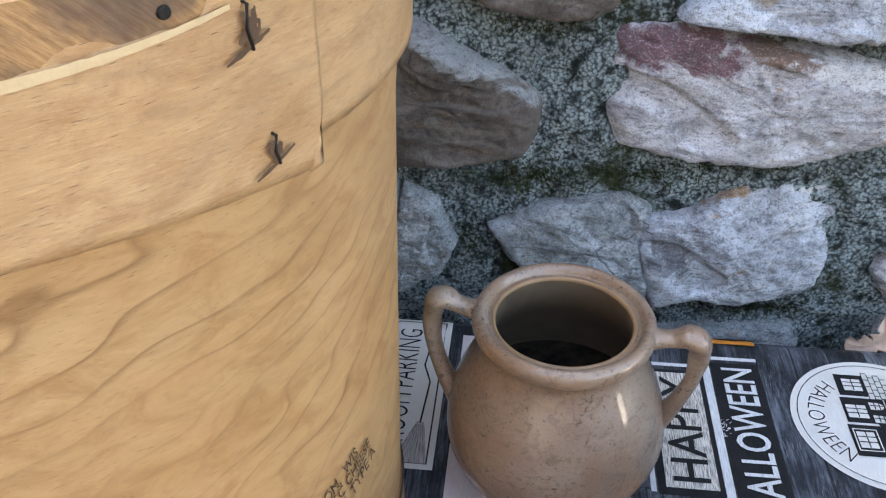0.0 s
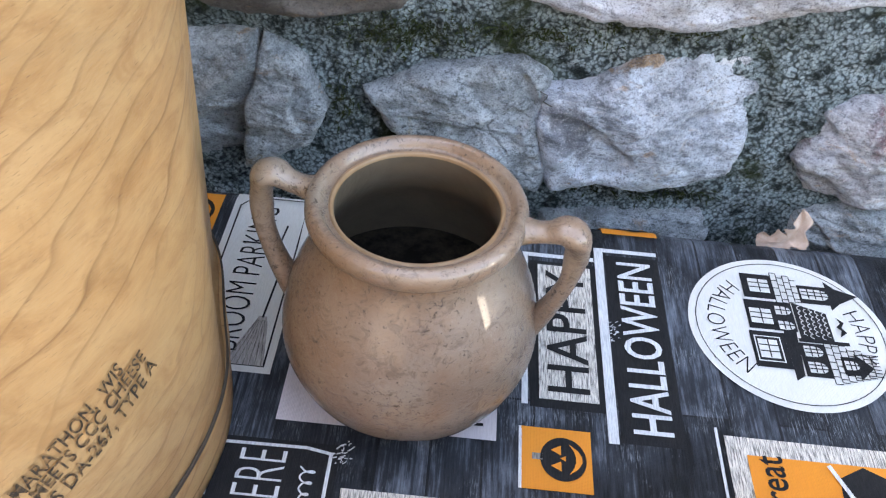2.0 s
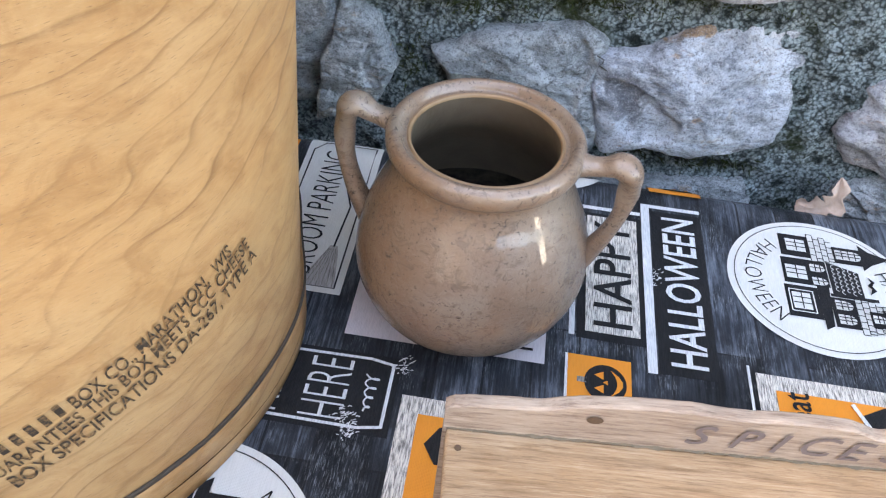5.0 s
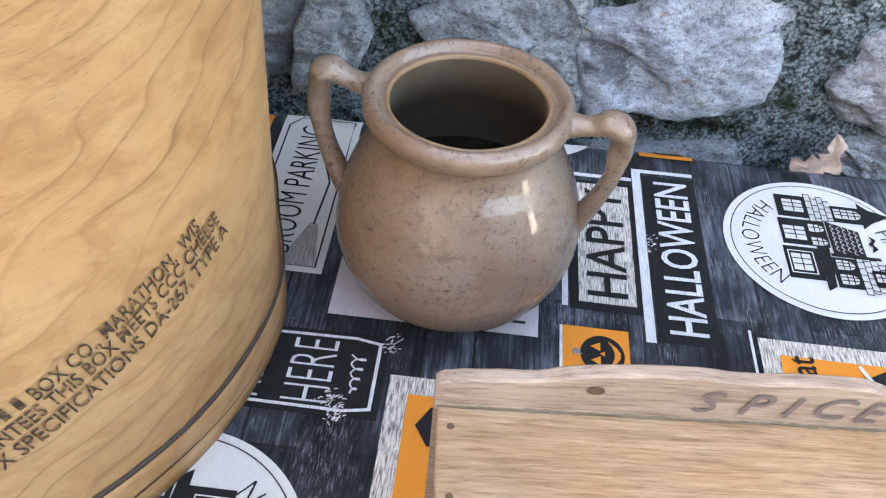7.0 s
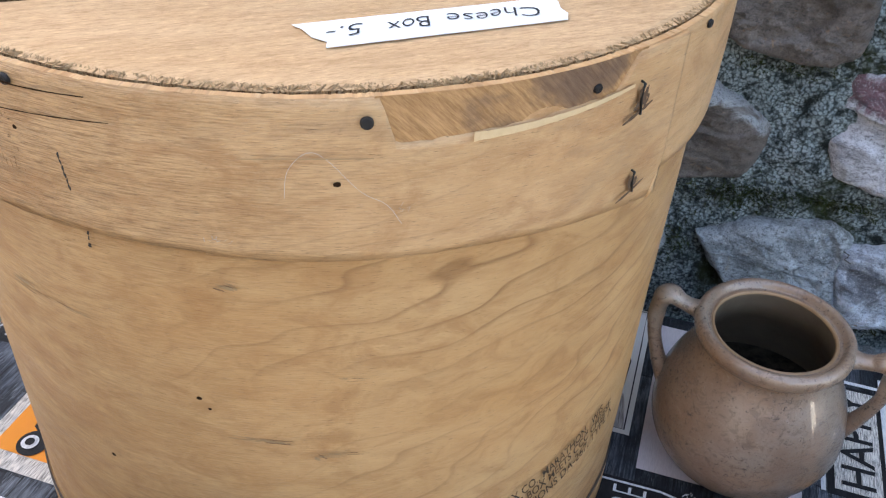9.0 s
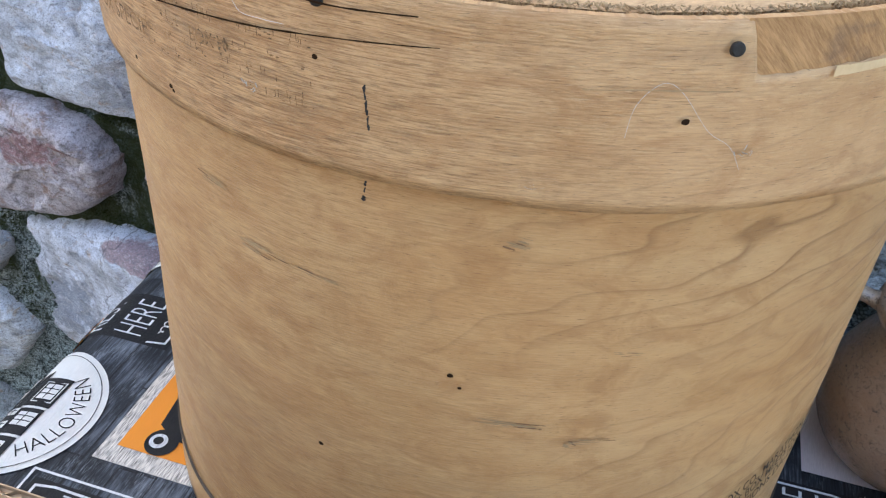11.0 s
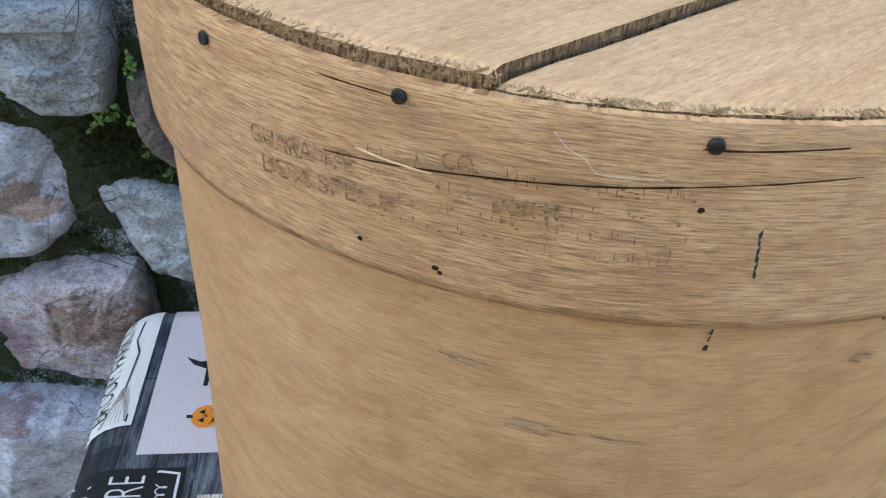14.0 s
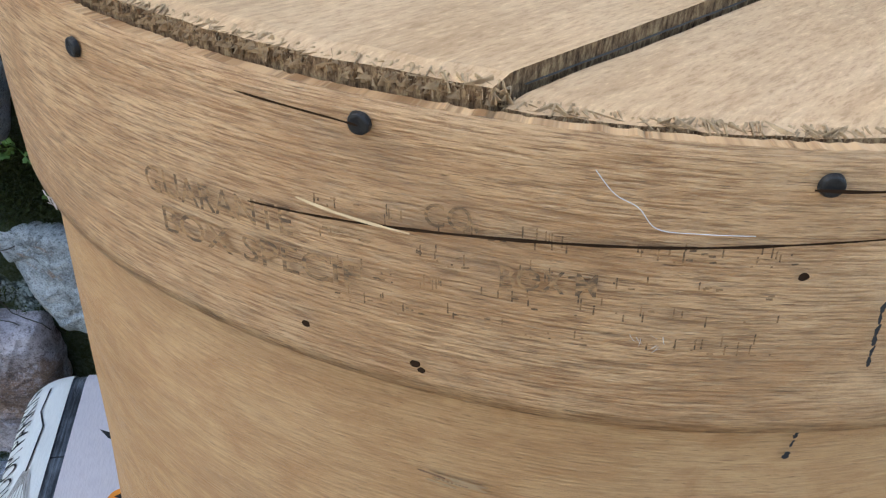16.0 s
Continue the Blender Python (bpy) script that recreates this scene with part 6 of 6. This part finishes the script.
stone([(-0.360, 0.060), (-0.270, 0.075), (-0.160, 0.070), (-0.155, -0.020), (-0.250, -0.030), (-0.360, -0.010)], 0.002, STONE_PALE, 43)
stone([(-0.380, 0.185), (-0.290, 0.195), (-0.150, 0.180), (-0.145, 0.100), (-0.260, 0.095), (-0.380, 0.100)], 0.004, STONE_GREY, 44)
stone([(-0.420, 0.300), (-0.300, 0.310), (-0.130, 0.300), (-0.120, 0.225), (-0.260, 0.215), (-0.420, 0.225)], 0.004, STONE_PALE, 45)
stone([(0.090, 0.320), (0.190, 0.325), (0.330, 0.310), (0.320, 0.262), (0.190, 0.258), (0.100, 0.255)], 0.006, STONE_GREY, 46)

# the rest of the wall, out of the way of the table
rnd = random.Random(5)
groups = {0: ([], []), 1: ([], [])}
z = -0.72
while z < 1.30:
    h = rnd.uniform(0.09, 0.16)
    x = -3.15 + rnd.uniform(0, 0.1)
    while x < 3.1:
        w = rnd.uniform(0.12, 0.30)
        inside = x + w > -0.97 and x < 0.40 and z + h > -0.43 and z < 0.33
        if not inside:
            g = 0.014
            oval = [(x + g + w * 0.08, z + g), (x + w * 0.5, z + g - 0.01 * rnd.random()), (x + w - g, z + g + 0.01 * rnd.random()), (x + w - g, z + h * 0.6), (x + w * 0.8, z + h - g), (x + w * 0.4, z + h - g + 0.01 * rnd.random()), (x + g, z + h * 0.75)]
            v, f = stone_mesh(oval, rnd.uniform(0, 0.012), rnd.randint(50, 900), (0, 0), 3, 28, 7)
            V, F = groups[rnd.randint(0, 1)]
            F += [tuple(i + len(V) for i in q) for q in f]
            V += v
        x += w
    z += h
for k, material in ((0, STONE_PALE), (1, STONE_GREY)):
    far = part("far_stones", mesh_of(*groups[k]), material, wall, "further rubble stones of the wall")
    tagged(far, kind="stuff")

# moss in the joints
verts, faces = [], []
for x, z, sx, sz, n in ((0.020, 0.080, 0.030, 0.012, 900), (0.090, 0.088, 0.045, 0.006, 500), (0.170, 0.098, 0.05, 0.005, 260), (-0.015, 0.030, 0.010, 0.02, 200), (0.18, -0.020, 0.05, 0.006, 500), (0.265, 0.185, 0.03, 0.006, 350), (0.03, 0.190, 0.04, 0.006, 300),
                        (-0.500, 0.100, 0.034, 0.028, 4200), (-0.60, 0.138, 0.04, 0.008, 600), (-0.470, 0.085, 0.026, 0.022, 1800), (-0.54, 0.012, 0.016, 0.014, 500), (-0.500, -0.010, 0.02, 0.010, 300), (-0.66, -0.010, 0.04, 0.006, 350), (-0.60, -0.138, 0.05, 0.005, 300), (-0.68, -0.14, 0.03, 0.01, 300), (0.10, 0.225, 0.015, 0.02, 250), (-0.835, -0.17, 0.02, 0.03, 400), (-0.83, -0.28, 0.02, 0.04, 400)):
    for i in range(n):
        u, v = x + random.gauss(0, sx * 0.6), z + random.gauss(0, sz * 0.6)
        base = on_wall(u, v, hollow(u, v) - 0.001)
        d = (OUTW + Vector((random.gauss(0, 0.6), random.gauss(0, 0.3), random.gauss(0.25, 0.5)))).normalized()
        side = d.cross(Vector((random.gauss(0, 1), random.gauss(0, 1), random.gauss(0, 1)))).normalized()
        ln, wd = random.uniform(0.003, 0.008), random.uniform(0.0004, 0.0010)
        k = len(verts)
        verts += [base + side * wd, base - side * wd, base + d * ln]
        faces.append((k, k + 1, k + 2))
moss = part("moss", mesh_of(verts, faces, False), MOSS, wall, "short dark green moss in the joints")
tagged(moss, kind="stuff")


def weed(x, z, size, seed):
    """A small plant rooted in a joint: thin stems with small round leaves."""
    rnd = random.Random(seed)
    base = on_wall(x, z, -0.014)
    ob = thing("wall_weed", base + Vector((0, 0, TABLE)), "small green weed rooted in a mortar joint", "plant", group="weeds in the wall")
    for s in range(6):
        tip = OUTW * size * rnd.uniform(0.5, 1.1) + Vector((rnd.gauss(0, size * 0.5), 0, rnd.uniform(-0.3, 0.9) * size))
        pts = [tip * f + Vector((0, 0, -0.2 * size * f * f)) for f in (0, 0.35, 0.7, 1.0)]
        part("stem", tube(pts, 0.0004, 5), WEED, ob)
        verts, faces = [], []
        for i in range(7):
            c = Vector(spline([tuple(q) for q in pts], 4)[rnd.randint(4, 12)])
            up = Vector((rnd.gauss(0, 1), rnd.gauss(-0.6, 0.6), rnd.gauss(0.5, 1))).normalized()
            sd = up.cross(OUTW + Vector((0, 0, 0.3))).normalized()
            ll, lw = size * rnd.uniform(0.16, 0.3), size * rnd.uniform(0.07, 0.12)
            k = len(verts)
            verts += [c, c + up * ll * 0.5 + sd * lw, c + up * ll, c + up * ll * 0.5 - sd * lw, c + up * ll * 0.5 + OUTW * lw * 0.4]
            faces += [(k, k + 1, k + 4), (k + 1, k + 2, k + 4), (k + 2, k + 3, k + 4), (k + 3, k, k + 4)]
        part("leaves", mesh_of(verts, faces), WEED, ob)
    return ob


for x, z, size, seed in ((-0.494, 0.128, 0.018, 1), (-0.480, 0.170, 0.016, 2), (-0.520, 0.178, 0.014, 3), (-0.560, 0.205, 0.016, 4), (-0.478, 0.098, 0.010, 5), (-0.465, 0.080, 0.010, 6)):
    weed(x, z, size, seed)
for i in range(13):
    x, z = -0.475 + random.gauss(0, 0.022), 0.235 + random.gauss(0, 0.02)
    pts, p = [], on_wall(x, z, -0.012)
    d = Vector((random.gauss(0, 0.4), random.gauss(-0.25, 0.2), -1)).normalized()
    for k in range(8):
        pts.append(p)
        p = p + d * 0.011
        d = (d + Vector((random.gauss(0, 0.5), random.gauss(0, 0.25), random.gauss(-0.1, 0.3)))).normalized()
    part("root", tube(pts, [0.0007 * (1 - k / 9) for k in range(8)], 5), ROOT, wall)
for x, z, a, b in ((-0.545, 0.020, 0.03, -0.02), (-0.535, 0.055, 0.03, 0.01), (-0.53, 0.03, 0.035, -0.035), (0.104, 0.062, 0.012, -0.016)):
    pts = [on_wall(x + a * f + 0.003 * math.sin(f * 9), z + b * f, 0.006 - 0.004 * f) for f in np.linspace(0, 1, 7)]
    part("root", tube(pts, 0.0004, 5), ROOT, wall)

# ---- dry leaf at the foot of the wall ----
leaf = thing("dry_leaf", (0.2635, 0.586, TABLE - 0.0115), "curled dry pale-brown leaf caught between cloth and wall", "leaf", -6)
verts, faces = [], []
NL, NW = 26, 10
spine = spline([(-0.024, 0.0, 0.010), (-0.008, -0.004, 0.012), (0.006, -0.005, 0.020), (0.012, -0.003, 0.034), (0.009, 0.002, 0.050)], 8)
for i in range(NL + 1):
    f = i / NL
    q = Vector(spine[round(f * (len(spine) - 1))])
    w = 0.0115 * math.sin(math.pi * min(1, f * 0.93 + 0.06)) ** 0.7 * (1 + 0.42 * math.sin(f * 24))
    ahead = Vector(spine[min(len(spine) - 1, round(f * (len(spine) - 1)) + 1)]) - Vector(spine[max(0, round(f * (len(spine) - 1)) - 1)])
    across = ahead.cross(Vector((0.1, -1, 0.25))).normalized()
    for j in range(NW + 1):
        s = 2 * j / NW - 1
        verts.append(q + across * s * w + Vector((0, -1, 0.2)) * (0.45 * w * s * s + 0.0015 * math.sin(7 * f + 4 * s)))
for i in range(NL):
    for j in range(NW):
        q = i * (NW + 1) + j
        faces.append((q, q + 1, q + NW + 2, q + NW + 1))
blade = part("blade", mesh_of(verts, faces), DRYLEAF, leaf)
thick = blade.modifiers.new("thick", "SOLIDIFY")
thick.thickness = 0.0004
leaf.scale = (0.60, 0.60, 0.66)
part("vein", tube([verts[i * (NW + 1) + NW // 2] for i in range(0, NL + 1, 2)], 0.0005, 6), DRYLEAF, leaf)
